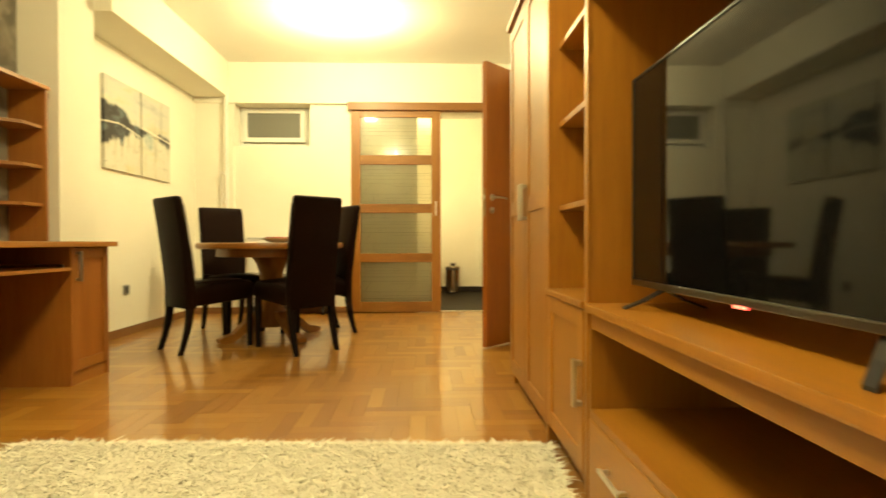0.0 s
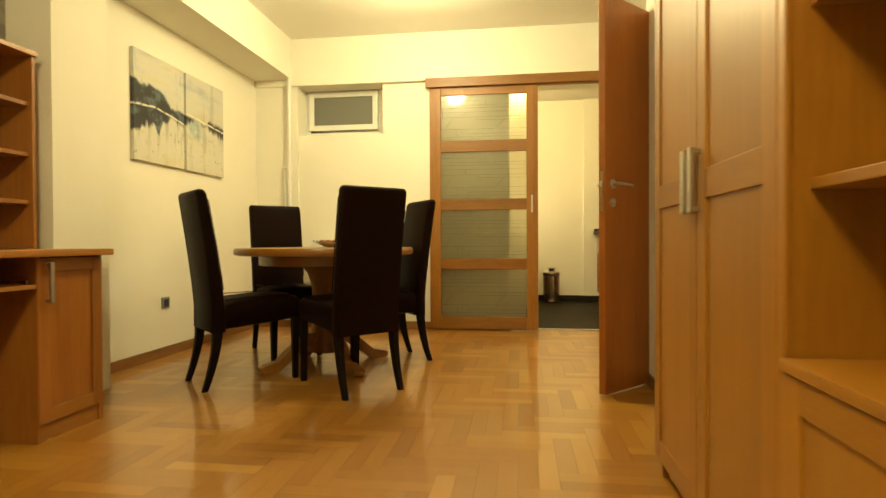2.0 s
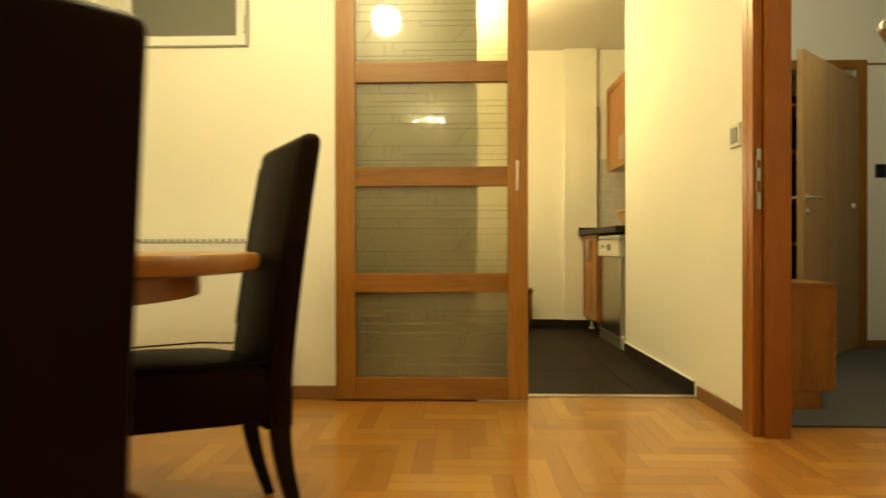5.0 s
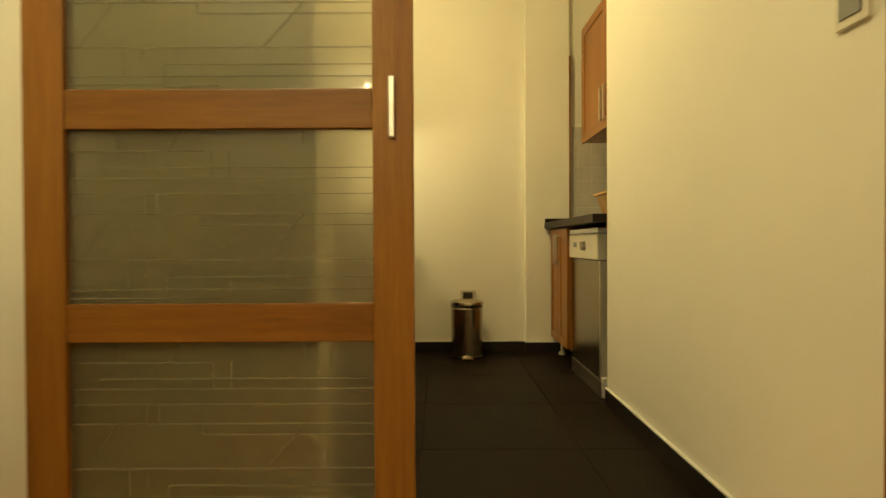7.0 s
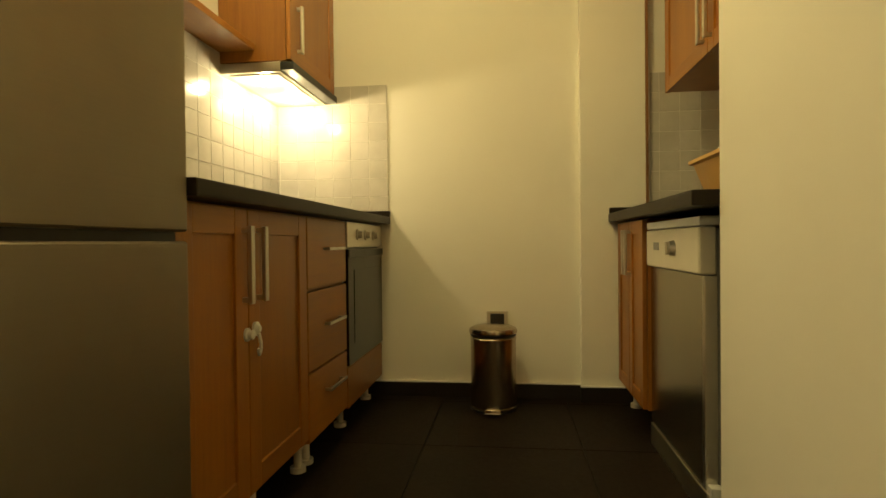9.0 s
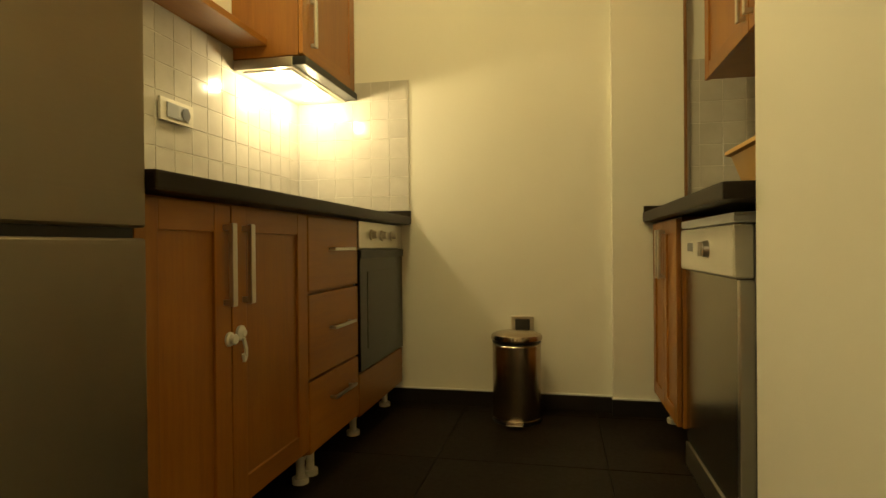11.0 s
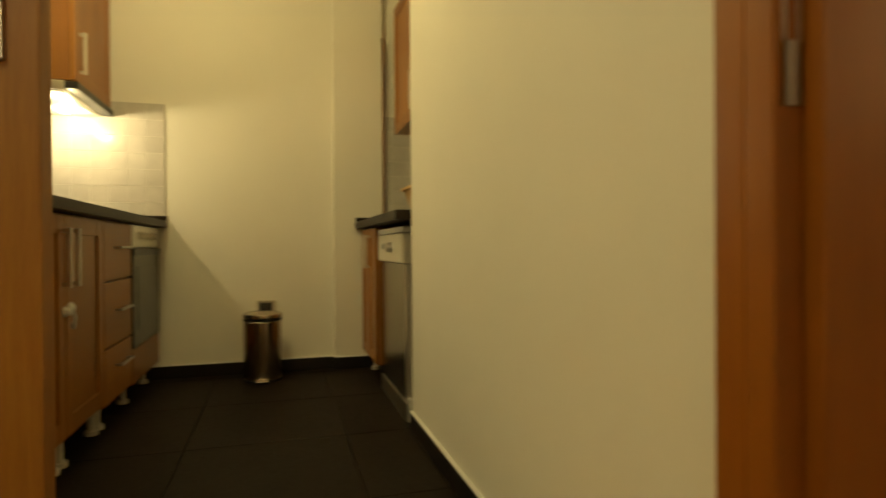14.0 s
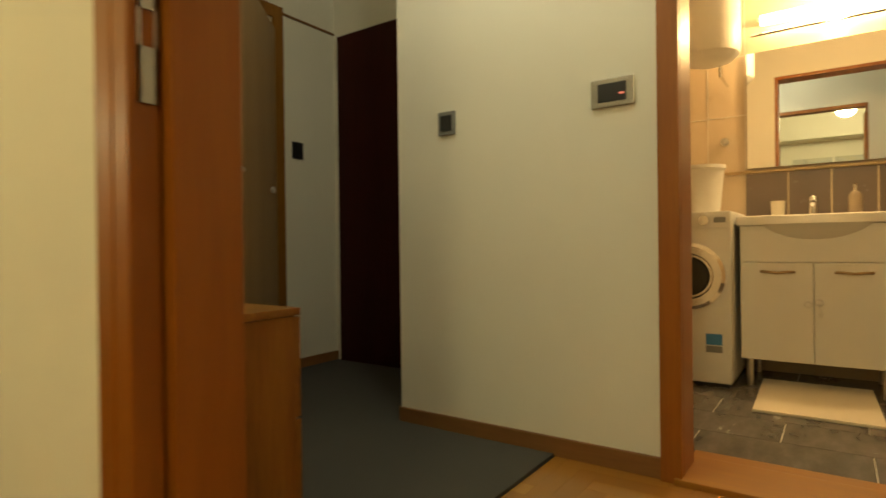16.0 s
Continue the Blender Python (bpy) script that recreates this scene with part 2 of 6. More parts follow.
nt.links.new(ramp(nt, tone, [(0.2, (0.16, 0.145, 0.12)), (0.5, (0.25, 0.23, 0.19)), (0.85, (0.36, 0.33, 0.27))]), b.inputs["Base Color"])
nt.links.new(spread(nt, wav.outputs["Fac"], 0.35, 0.65), b.inputs["Roughness"])
bump(nt, b, wav.outputs["Fac"], 0.3, 0.001)
WALLPAPER = m

# parquet strips: each takes its own tone, the grain runs along the strip


def parquet(name, scale):
    m, nt, b = node_mat(name)
    geo = nt.nodes.new("ShaderNodeNewGeometry")
    oi = nt.nodes.new("ShaderNodeObjectInfo")
    addr = nt.nodes.new("ShaderNodeMath")
    addr.operation = "ADD"
    nt.links.new(geo.outputs["Random Per Island"], addr.inputs[0])
    nt.links.new(oi.outputs["Random"], addr.inputs[1])
    fr = nt.nodes.new("ShaderNodeMath")
    fr.operation = "FRACT"
    nt.links.new(addr.outputs[0], fr.inputs[0])
    grain = noise_tex(nt, coords(nt, scale, random_shift=True), 1.0, 5, 0.6)
    base = ramp(nt, fr.outputs[0], [(0.0, (0.285, 0.114, 0.011)), (0.25, (0.35, 0.150, 0.015)), (0.7, (0.395, 0.180, 0.020)), (1.0, (0.465, 0.232, 0.034))])
    nt.links.new(mix(nt, spread(nt, grain, 0.0, 0.24), base, (0.26, 0.098, 0.010)), b.inputs["Base Color"])
    nt.links.new(spread(nt, noise_tex(nt, coords(nt), 2.0, 3), 0.40, 0.48), b.inputs["Roughness"])
    put(b.inputs["Coat Weight"], 0.9)
    put(b.inputs["Coat Roughness"], 0.11)
    return m


PARQUET_X = parquet("parquet_strip_crosswise", (3.0, 60.0, 60.0))
PARQUET_Y = parquet("parquet_strip_lengthwise", (60.0, 3.0, 60.0))

# dark floor tile
m, nt, b = node_mat("dark_floor_tile")
vec = coords(nt, random_shift=True)
f1 = noise_tex(nt, vec, 7.0, 5)
nt.links.new(ramp(nt, f1, [(0.3, (0.0075, 0.0046, 0.0026)), (0.7, (0.012, 0.0078, 0.0047))]), b.inputs["Base Color"])
nt.links.new(spread(nt, noise_tex(nt, vec, 60.0, 4), 0.46, 0.62), b.inputs["Roughness"])
put(b.inputs["Specular IOR Level"], 0.11)
bump(nt, b, noise_tex(nt, vec, 90.0, 4), 0.15, 0.001)
DARKTILE = m

m, nt, b = node_mat("slate_floor_tile")
vec = coords(nt, (1, 2.5, 1), random_shift=True)
f1 = noise_tex(nt, vec, 3.5, 6, 0.65)
nt.links.new(ramp(nt, f1, [(0.25, (0.07, 0.062, 0.055)), (0.5, (0.12, 0.108, 0.098)), (0.8, (0.2, 0.185, 0.17))]), b.inputs["Base Color"])
nt.links.new(spread(nt, f1, 0.14, 0.34), b.inputs["Roughness"])
SLATE = m

m, nt, b = node_mat("grey_wall_tile")
vec = coords(nt, random_shift=True)
f1 = noise_tex(nt, vec, 8.0, 5)
nt.links.new(ramp(nt, f1, [(0.3, (0.50, 0.475, 0.42)), (0.7, (0.60, 0.57, 0.51))]), b.inputs["Base Color"])
nt.links.new(spread(nt, f1, 0.10, 0.22), b.inputs["Roughness"])
bump(nt, b, noise_tex(nt, vec, 12.0, 2), 0.05, 0.002)
WALLTILE = m
BEIGETILE = paint("beige_wall_tile", (0.58, 0.47, 0.33), 0.2, 0.04, 12, 0.08)
BROWNTILE = paint("grey_brown_wall_tile", (0.16, 0.125, 0.105), 0.25, 0.05, 14, 0.3)
RUGMAT = paint("cream_shag_wool", (0.88, 0.85, 0.73), 0.95, 0.1, 300, 0.05)
BATHMAT = paint("cream_cotton_mat", (0.74, 0.68, 0.55), 0.95, 0.9, 300, 0.05)

# ---------------------------------------------------------------- mesh helpers


def box(bm, x0, x1, y0, y1, z0, z1, bevel=0.0, seg=2):
    r = bmesh.ops.create_cube(bm, size=1)
    bmesh.ops.transform(bm, matrix=Matrix.Translation(((x0 + x1) / 2, (y0 + y1) / 2, (z0 + z1) / 2)) @ Matrix.Diagonal((x1 - x0, y1 - y0, z1 - z0, 1)), verts=r["verts"])
    if bevel:
        es = list({e for v in r["verts"] for e in v.link_edges})
        bmesh.ops.bevel(bm, geom=es, offset=bevel, segments=seg, affect="EDGES", profile=0.7)
    return bm


def bx(x0, x1, y0, y1, z0, z1, bevel=0.0, seg=2):
    return box(bmesh.new(), x0, x1, y0, y1, z0, z1, bevel, seg)


def cyl(bm, a, b, r0, r1=None, n=20, caps=True):
    a, b = Vector(a), Vector(b)
    r1 = r0 if r1 is None else r1
    m = Matrix.Translation((a + b) / 2) @ (b - a).to_track_quat("Z", "Y").to_matrix().to_4x4()
    bmesh.ops.create_cone(bm, cap_ends=caps, segments=n, radius1=r0, radius2=r1, depth=(b - a).length, matrix=m)
    return bm


def lathe(profile, n=32, centre=(0, 0, 0)):
    """Turned body from (radius, height) pairs."""
    bm = bmesh.new()
    rings = []
    for r, z in profile:
        rings.append([bm.verts.new((centre[0] + r * math.cos(2 * math.pi * k / n), centre[1] + r * math.sin(2 * math.pi * k / n), centre[2] + z)) for k in range(n)])
    for p, q in zip(rings, rings[1:]):
        for k in range(n):
            bm.faces.new((p[k], p[(k + 1) % n], q[(k + 1) % n], q[k]))
    bm.faces.new(list(reversed(rings[0])))
    bm.faces.new(rings[-1])
    return bm


def sweep(bm, pts, sect):
    """Skins rings: pts are (centre, half width, half depth, direction) rows."""
    rings = []
    for (c, hw, hd) in pts:
        rings.append([bm.verts.new((c[0] + u * hw, c[1] + v * hd, c[2])) for u, v in sect])
    n = len(sect)
    for p, q in zip(rings, rings[1:]):
        for k in range(n):
            bm.faces.new((p[k], p[(k + 1) % n], q[(k + 1) % n], q[k]))
    bm.faces.new(list(reversed(rings[0])))
    bm.faces.new(rings[-1])
    return bm


def tube(bm, path, r, n=10):
    for a, b in zip(path, path[1:]):
        cyl(bm, a, b, r, r, n)
    for p in path[1:-1]:
        bmesh.ops.create_uvsphere(bm, u_segments=n, v_segments=6, radius=r * 1.01, matrix=Matrix.Translation(p))
    return bm


def finish(bm, name, mat, smooth=False):
    bmesh.ops.recalc_face_normals(bm, faces=bm.faces)
    me = bpy.data.meshes.new(name)
    bm.to_mesh(me)
    bm.free()
    me.materials.append(mat)
    if smooth:
        for p in me.polygons:
            p.use_smooth = True
        me.set_sharp_from_angle(angle=radians(35))
    return me


def part(name, bm, mat, parent, label="", smooth=False):
    ob = new(name, finish(bm, name, mat, smooth))
    if parent is not None:
        ob.parent = parent
    if label:
        ob["label"] = label
    return ob


def thing(name, label, category, at=(0, 0, 0), group="", kind="", turn=0.0):
    ob = new(name)
    ob.empty_display_size = 0.1
    ob.matrix_world = pose(*at, 0, 0, turn)
    return tagged(ob, label, category, group, kind)


def solid(name, bm, mat, label, category, kind="", group="", smooth=False):
    ob = new(name, finish(bm, name, mat, smooth))
    return tagged(ob, label, category, group, kind)


def structure(name, bm, mat, label, category):
    return solid(name, bm, mat, label, category, "structure")

# ---------------------------------------------------------------- the plan
LEFT, BACK, PIER, STUB, FAR = -2.67, 6.65, 0.77, 1.13, 9.505
CEIL_L, CEIL_K = 2.91, 2.905
FRONT = -2.6

bm = bmesh.new()
box(bm, LEFT - 0.2, LEFT, FRONT, 6.85, -0.1, CEIL_L + 0.1)
structure("wall_west", bm, WALL, "cream painted wall behind the desk and pictures", "wall")
bm = bmesh.new()
box(bm, LEFT, -2.40, 3.78, 4.18, 0, CEIL_L)
structure("wall_pillar_west", bm, WALL, "cream painted pillar beside the desk", "pillar")
bm = bmesh.new()
box(bm, LEFT, -2.27, 4.18, 6.60, 2.506, CEIL_L)
structure("ceiling_beam_west", bm, WALL, "cream painted boxed beam under the ceiling", "beam")
bm = bmesh.new()
box(bm, LEFT, -2.22, BACK - 0.03, 6.85, 0, 2.44)
box(bm, -2.22, -1.346, BACK, 6.85, 0, 1.945)
box(bm, -2.22, -1.346, 6.93, 7.05, 1.9, 2.5)
box(bm, -1.346, -0.09, BACK, 6.85, 0, 2.44)
box(bm, LEFT, STUB, 6.60, 6.85, 2.44, CEIL_L)
box(bm, -0.09, STUB, 6.66, 6.85, 2.36, 2.44)
structure("wall_north", bm, WALL, "cream painted wall with a small window niche and a wide kitchen opening", "wall")
bm = bmesh.new()
box(bm, STUB, 1.25, 6.10, 8.053, 0, CEIL_L)
box(bm, STUB, 1.25, 5.02, 6.10, 2.30, CEIL_L)
box(bm, STUB, 1.25, FRONT, 5.02, 0, CEIL_L)
structure("wall_east", bm, WALL, "cream painted wall with the open doorway to the hall", "wall")
structure("wall_pier_east", bx(PIER, STUB, 3.297, 4.70, 0, CEIL_L), WALL, "cream painted pier between wardrobe and door", "wall")
structure("wall_south", bx(LEFT - 0.2, 1.3, FRONT - 0.2, FRONT, 0, CEIL_L), WALL, "plain cream wall closing the living room", "wall")
structure("ceiling_living", bx(LEFT - 0.2, 1.3, FRONT - 0.2, 6.60, CEIL_L, CEIL_L + 0.15), CEIL, "white painted living room ceiling", "ceiling")

# kitchen shell
bm = bmesh.new()
box(bm, -1.0, -0.80, 6.85, FAR, 0, CEIL_K)
structure("wall_kitchen_west", bm, WALL, "cream painted kitchen wall behind the units", "wall")
bm = bmesh.new()
box(bm, -1.0, 1.95, FAR, FAR + 0.2, 0, CEIL_K)
box(bm, 0.913, 1.25, FAR - 0.05, FAR, 0, CEIL_K)
structure("wall_kitchen_north", bm, WALL, "cream painted kitchen end wall with a shallow pillar", "wall")
bm = bmesh.new()
box(bm, 1.75, 1.95, 8.053, FAR, 0, CEIL_K)
box(bm, 1.25, 1.75, 7.93, 8.053, 0, CEIL_L)
structure("wall_kitchen_east", bm, WALL, "cream painted wall behind the sink counter", "wall")
structure("ceiling_kitchen", bx(-1.0, 1.95, 6.85, FAR + 0.2, CEIL_K, CEIL_K + 0.12), CEIL, "white painted kitchen ceiling", "ceiling")

# hall shell
bm = bmesh.new()
box(bm, 2.741, 2.90, 5.76, 6.957, 0, CEIL_L)
box(bm, 2.741, 2.90, 4.80, 5.76, 2.30, CEIL_L)
box(bm, 2.741, 2.90, 4.0, 4.80, 0, CEIL_L)
structure("wall_hall_east", bm, WALL, "pale painted hall wall beside the bathroom door", "wall")
bm = bmesh.new()
box(bm, 2.90, 3.60, 6.80, 6.957, 0, CEIL_L)
structure("wall_entrance_south", bm, WALL, "pale painted wall beside the entrance", "wall")
bm = bmesh.new()
box(bm, 3.60, 3.80, 6.957, 8.40, 2.30, CEIL_L)
box(bm, 3.60, 3.80, 8.20, 8.40, 0, 2.30)
box(bm, 3.60, 3.80, 6.957, 7.15, 0, 2.30)
structure("wall_entrance_east", bm, WALL, "pale painted wall over the dark entrance door", "wall")
bm = bmesh.new()
box(bm, 3.06, 3.60, 8.25, 8.40, 0, CEIL_L)
box(bm, 2.06, 3.06, 8.25, 8.40, 2.28, CEIL_L)
box(bm, 1.95, 2.06, 8.053, 8.40, 0, CEIL_L)
structure("wall_hall_north", bm, WALL, "pale painted hall end wall with a closet opening", "wall")
structure("wall_hall_south", bx(1.25, 2.90, 3.85, 4.0, 0, CEIL_L), WALL, "plain wall closing the hall", "wall")
structure("ceiling_hall", bx(1.25, 3.80, 3.85, 8.40, CEIL_L, CEIL_L + 0.15), CEIL, "white painted hall ceiling", "ceiling")
bm = bmesh.new()
box(bm, 1.95, 3.3, 8.95, 9.05, 0, CEIL_L)
box(bm, 1.95, 2.0, 8.4, 8.95, 0, CEIL_L)
box(bm, 3.25, 3.3, 8.4, 8.95, 0, CEIL_L)
box(bm, 1.95, 3.3, 8.4, 9.05, CEIL_L, CEIL_L + 0.1)
structure("wall_closet", bm, WALL, "pale walls of the closet behind the hall door", "wall")

# bathroom shell
BX1, BY0, BY1 = 4.80, 4.0, 6.16
bm = bmesh.new()
box(bm, BX1, BX1 + 0.15, BY0, BY1, 0, 2.6)
structure("wall_bath_east", bm, BEIGETILE, "beige tiled bathroom wall behind the basin", "wall")
structure("wall_bath_north", bx(2.90, 4.95, BY1, BY1 + 0.15, 0, 2.6), BEIGETILE, "beige tiled bathroom side wall", "wall")
structure("wall_bath_south", bx(2.90, 4.95, BY0 - 0.15, BY0, 0, 2.6), BEIGETILE, "beige tiled bathroom side wall", "wall")
structure("ceiling_bath", bx(2.90, 4.95, BY0 - 0.15, BY1 + 0.15, 2.6, 2.7), CEIL, "white bathroom ceiling", "ceiling")

# floors (bases under the laid pieces)
floor = structure("floor_living", bx(LEFT - 0.2, 1.25, FRONT - 0.2, 6.70, -0.12, -0.006), BEDDING, "glossy beech block parquet floor", "floor")
floor_k = structure("floor_kitchen", bx(-1.0, 1.95, 6.74, FAR + 0.2, -0.12, -0.008), GROUT, "dark grey stone tile kitchen floor", "floor")
floor_h = structure("floor_hall", bx(1.25, 3.80, 3.85, 8.95, -0.12, -0.006), BEDDING, "hall floor with parquet edge and carpet", "floor")
floor_b = structure("floor_bath", bx(2.90, 4.95, BY0 - 0.15, BY1 + 0.15, -0.12, -0.004), LIGHTGROUT, "grey slate tile bathroom floor", "floor")
structure("carpet_hall", bx(1.252, 3.6, 6.20, 8.25, -0.006, 0.010, 0.003), CARPET, "dark grey short pile hall carpet", "carpet")
structure("threshold_kitchen", bx(-0.09, STUB, 6.695, 6.745, -0.01, 0.008, 0.003), NICKEL, "aluminium threshold strip between parquet and tiles", "threshold")
bm = bmesh.new()
box(bm, 2.70, 2.96, 4.80, 5.76, -0.01, 0.022, 0.006)
box(bm, 2.96, 3.06, 4.80, 5.76, -0.01, 0.010, 0.004)
structure("threshold_bath", bm, UNIT_Y, "worn wooden bathroom threshold", "threshold")


# skirting
def skirting(name, runs, mat, label, h=0.072):
    bm = bmesh.new()
    for x0, x1, y0, y1 in runs:
        box(bm, x0, x1, y0, y1, 0, h, 0.004)
    return structure(name, bm, mat, label, "skirting")


skirting("baseboard_living", [(LEFT, LEFT + 0.016, 4.18, 6.62), (LEFT, -2.05, 6.604, 6.62), (-2.22, -0.09, 6.632, 6.65), (PIER - 0.016, PIER, 3.298, 4.70),
                              (STUB - 0.016, STUB, 6.15, 6.69), (LEFT, LEFT + 0.016, FRONT, 1.0)], SKIRT, "brown wooden skirting board along the living room walls")
skirting("baseboard_hall", [(2.725, 2.741, 5.806, 6.957), (2.741, 3.6, 6.957, 6.973), (3.14, 3.6, 8.234, 8.25)], SKIRT, "brown wooden skirting board in the hall")
skirting("baseboard_kitchen", [(-0.8, 0.913, FAR - 0.012, FAR), (0.905, 1.25, FAR - 0.062, FAR - 0.05), (STUB - 0.012, STUB, 6.75, 8.053), (1.13, 1.75, 8.053, 8.065)], SKIRTTILE, "dark tile skirting with white caulk line", 0.08)
bm = bmesh.new()
for x0, x1, y0, y1 in [(-0.8, 0.913, FAR - 0.013, FAR), (0.905, 1.25, FAR - 0.063, FAR - 0.05), (STUB - 0.013, STUB, 6.75, 8.053)]:
    box(bm, x0, x1, y0, y1, 0.081, 0.088)
structure("trim_caulk_kitchen", bm, GLOSSWHITE, "white caulk line over the dark skirting", "trim")

# ---------------------------------------------------------------- window, pipes
win = thing("window_1", "small white framed high window with grey night pane", "window", (-1.83, 6.9, 2.2), kind="structure")


def frame_bm(x0, x1, y0, y1, z0, z1, w, bev=0.006):
    bm = bmesh.new()
    box(bm, x0, x0 + w, y0, y1, z0, z1, bev)
    box(bm, x1 - w, x1, y0, y1, z0, z1, bev)
    box(bm, x0 + w, x1 - w, y0 + 0.001, y1 - 0.001, z0, z0 + w, bev)
    box(bm, x0 + w, x1 - w, y0 + 0.001, y1 - 0.001, z1 - w, z1, bev)
    return bm


def rel(bm, at):
    bmesh.ops.translate(bm, verts=bm.verts, vec=-Vector(at))
    return bm


WA = (-1.83, 6.9, 2.2)
part("window_frame", rel(frame_bm(-2.23, -1.385, 6.86, 6.92, 1.955, 2.47, 0.055), WA), GLOSSWHITE, win)
part("sash", rel(frame_bm(-2.185, -1.445, 6.835, 6.875, 2.03, 2.43, 0.055), WA), GLOSSWHITE, win)
part("pane", rel(bx(-2.13, -1.50, 6.85, 6.86, 2.085, 2.375), WA), NIGHTGLASS, win)
bm = bmesh.new()
box(bm, -1.462, -1.447, 6.815, 6.837, 2.10, 2.20, 0.004)
part("window_handle", rel(bm, WA), WHITEPL, win)

bm = tube(bmesh.new(), [(-2.285, 6.56, 0.1), (-2.285, 6.56, 2.906)], 0.02, 14)
pipe = solid("heating_pipe", bm, GLOSSWHITE, "white painted heating pipe rising in the corner", "pipe", smooth=True)
bm = tube(bmesh.new(), [(-2.34, 6.575, 0.1), (-2.34, 6.575, 1.62)], 0.012, 12)
part("thin_pipe", bm, GLOSSWHITE, pipe, smooth=True)
bm = cyl(bmesh.new(), (-2.285, 6.56, 1.58), (-2.285, 6.56, 1.66), 0.032, 0.032, 8)
box(bm, -2.35, -2.26, 6.54, 6.58, 1.605, 1.635, 0.006)
part("pipe_joint", bm, GLOSSWHITE, pipe)

# radiator under the window
RA = (-1.5, 6.52, 0.0)
rad = thing("radiator", "white panel convector on black casters under the window", "radiator", RA)
part("panel", rel(bx(-2.02, -1.11, 6.46, 6.575, 0.10, 0.862, 0.012), RA), GLOSSWHITE, rad)
grille = part("top_grille", rel(bx(-2.025, -1.105, 6.455, 6.58, 0.864, 0.887, 0.004), RA), GLOSSWHITE, rad)
for k in range(26):
    x = -2.005 + k * 0.034
    part("grille_slot", rel(bx(x, x + 0.014, 6.4535, 6.4555, 0.868, 0.881), RA), GREYPL, grille)
for x in (-1.95, -1.16):
    bm = bx(x - 0.02, x + 0.02, 6.42, 6.61, 0.055, 0.099, 0.008)
    for y in (6.435, 6.595):
        cyl(bm, (x - 0.012, y, 0.03), (x + 0.012, y, 0.03), 0.03, 0.03, 18)
    part("caster_foot", rel(bm, RA), BLACK, rad, "black caster foot")

# ---------------------------------------------------------------- sliding door
SD = (-0.345, 6.617, 0.0)
sl = thing("sliding_door_1", "oak framed sliding door with four frosted etched glass panes", "door", SD, kind="structure")
for name, x0, x1 in (("stile", -0.865, -0.755), ("stile", 0.072, 0.181)):
    part(name, rel(bx(x0, x1, 6.598, 6.648, 0.01, 2.352, 0.004), SD), OAK_Z, sl)
zs = [(0.01, 0.129), (0.592, 0.696), (1.167, 1.274), (1.731, 1.843), (2.281, 2.352)]
for a, c in zs:
    part("rail", rel(bx(-0.755, 0.072, 6.602, 6.638, a, c, 0.004), SD), OAK_X, sl)
ETCH_LINES = ((0.124, 0.0, 0.45), (0.22, 0.1, 1.0), (0.28, 0.0, 1.0), (0.37, 0.0, 1.0), (0.485, 0.0, 1.0), (0.55, 0.43, 1.0), (0.75, 0.0, 1.0), (0.85, 0.32, 1.0), (0.92, 0.0, 1.0), (0.97, 0.0, 0.5))
ETCH_UPRIGHTS = ((0.47, 0.124, 0.28), (0.53, 0.124, 0.28), (0.25, 0.37, 0.485), (0.29, 0.37, 0.485), (0.19, 0.75, 0.92), (0.25, 0.75, 0.85), (0.32, 0.85, 0.97), (0.43, 0.485, 0.55), (0.02, 0.28, 0.485), (0.16, 0.0, 0.11), (0.77, 0.0, 0.08))
ETCH_SLANTS = ((0.04, 0.75, 0.155, 0.485), (0.64, 0.75, 0.775, 0.485), (0.33, 0.124, 0.37, 0.0))


def etched(z0, z1, x0=-0.755, x1=0.072):
    """Fine straight lines over a pane: lying, upright and slanting."""
    bm = bmesh.new()
    w, h = x1 - x0, z1 - z0
    for v, a, c in ETCH_LINES:
        box(bm, x0 + a * w, x0 + c * w, 6.6135, 6.6155, z1 - v * h - 0.0008, z1 - v * h + 0.0008)
    for u, a, c in ETCH_UPRIGHTS:
        box(bm, x0 + u * w - 0.0009, x0 + u * w + 0.0009, 6.6133, 6.6154, z1 - c * h, z1 - a * h)
    for ua, va, uc, vc in ETCH_SLANTS:
        cyl(bm, (x0 + ua * w, 6.6146, z1 - va * h), (x0 + uc * w, 6.6146, z1 - vc * h), 0.0010, 0.0010, 6)
    return bm


for (a0, a1), (b0, b1) in zip(zs, zs[1:]):
    pane = part("pane", rel(bx(-0.757, 0.074, 6.616, 6.624, a1 - 0.003, b0 + 0.003), SD), FROST, sl)
    part("etched_pattern", rel(etched(a1, b0), SD), ETCH, pane)
part("pull_handle", rel(bx(0.115, 0.133, 6.588, 6.602, 1.138, 1.303, 0.004), SD), NICKEL, sl, "flat steel pull handle")
bm = bx(-0.90, STUB - 0.002, 6.565, 6.60, 2.36, 2.45, 0.004)
structure("trim_sliding_track", bm, OAK_X, "oak board covering the sliding door track", "trim")
structure("trim_track_rail", bx(-0.86, STUB - 0.01, 6.602, 6.645, 2.352, 2.44), OAK_X, "oak rail inside the sliding track", "trim")

# ---------------------------------------------------------------- hall door (open leaf)
HX, HY = 1.125, 5.045
ang_leaf = math.degrees(math.atan2(4.325 - HY, 0.455 - HX))
LW = math.hypot(4.325 - HY, 0.455 - HX)
door = thing("door_1", "cherry veneered room door standing open into the room", "door", (HX, HY, 0), kind="structure", turn=ang_leaf)
part("leaf", bx(0.0, LW, -0.02, 0.022, 0.012, 2.212, 0.003), LEAF_Z, door)


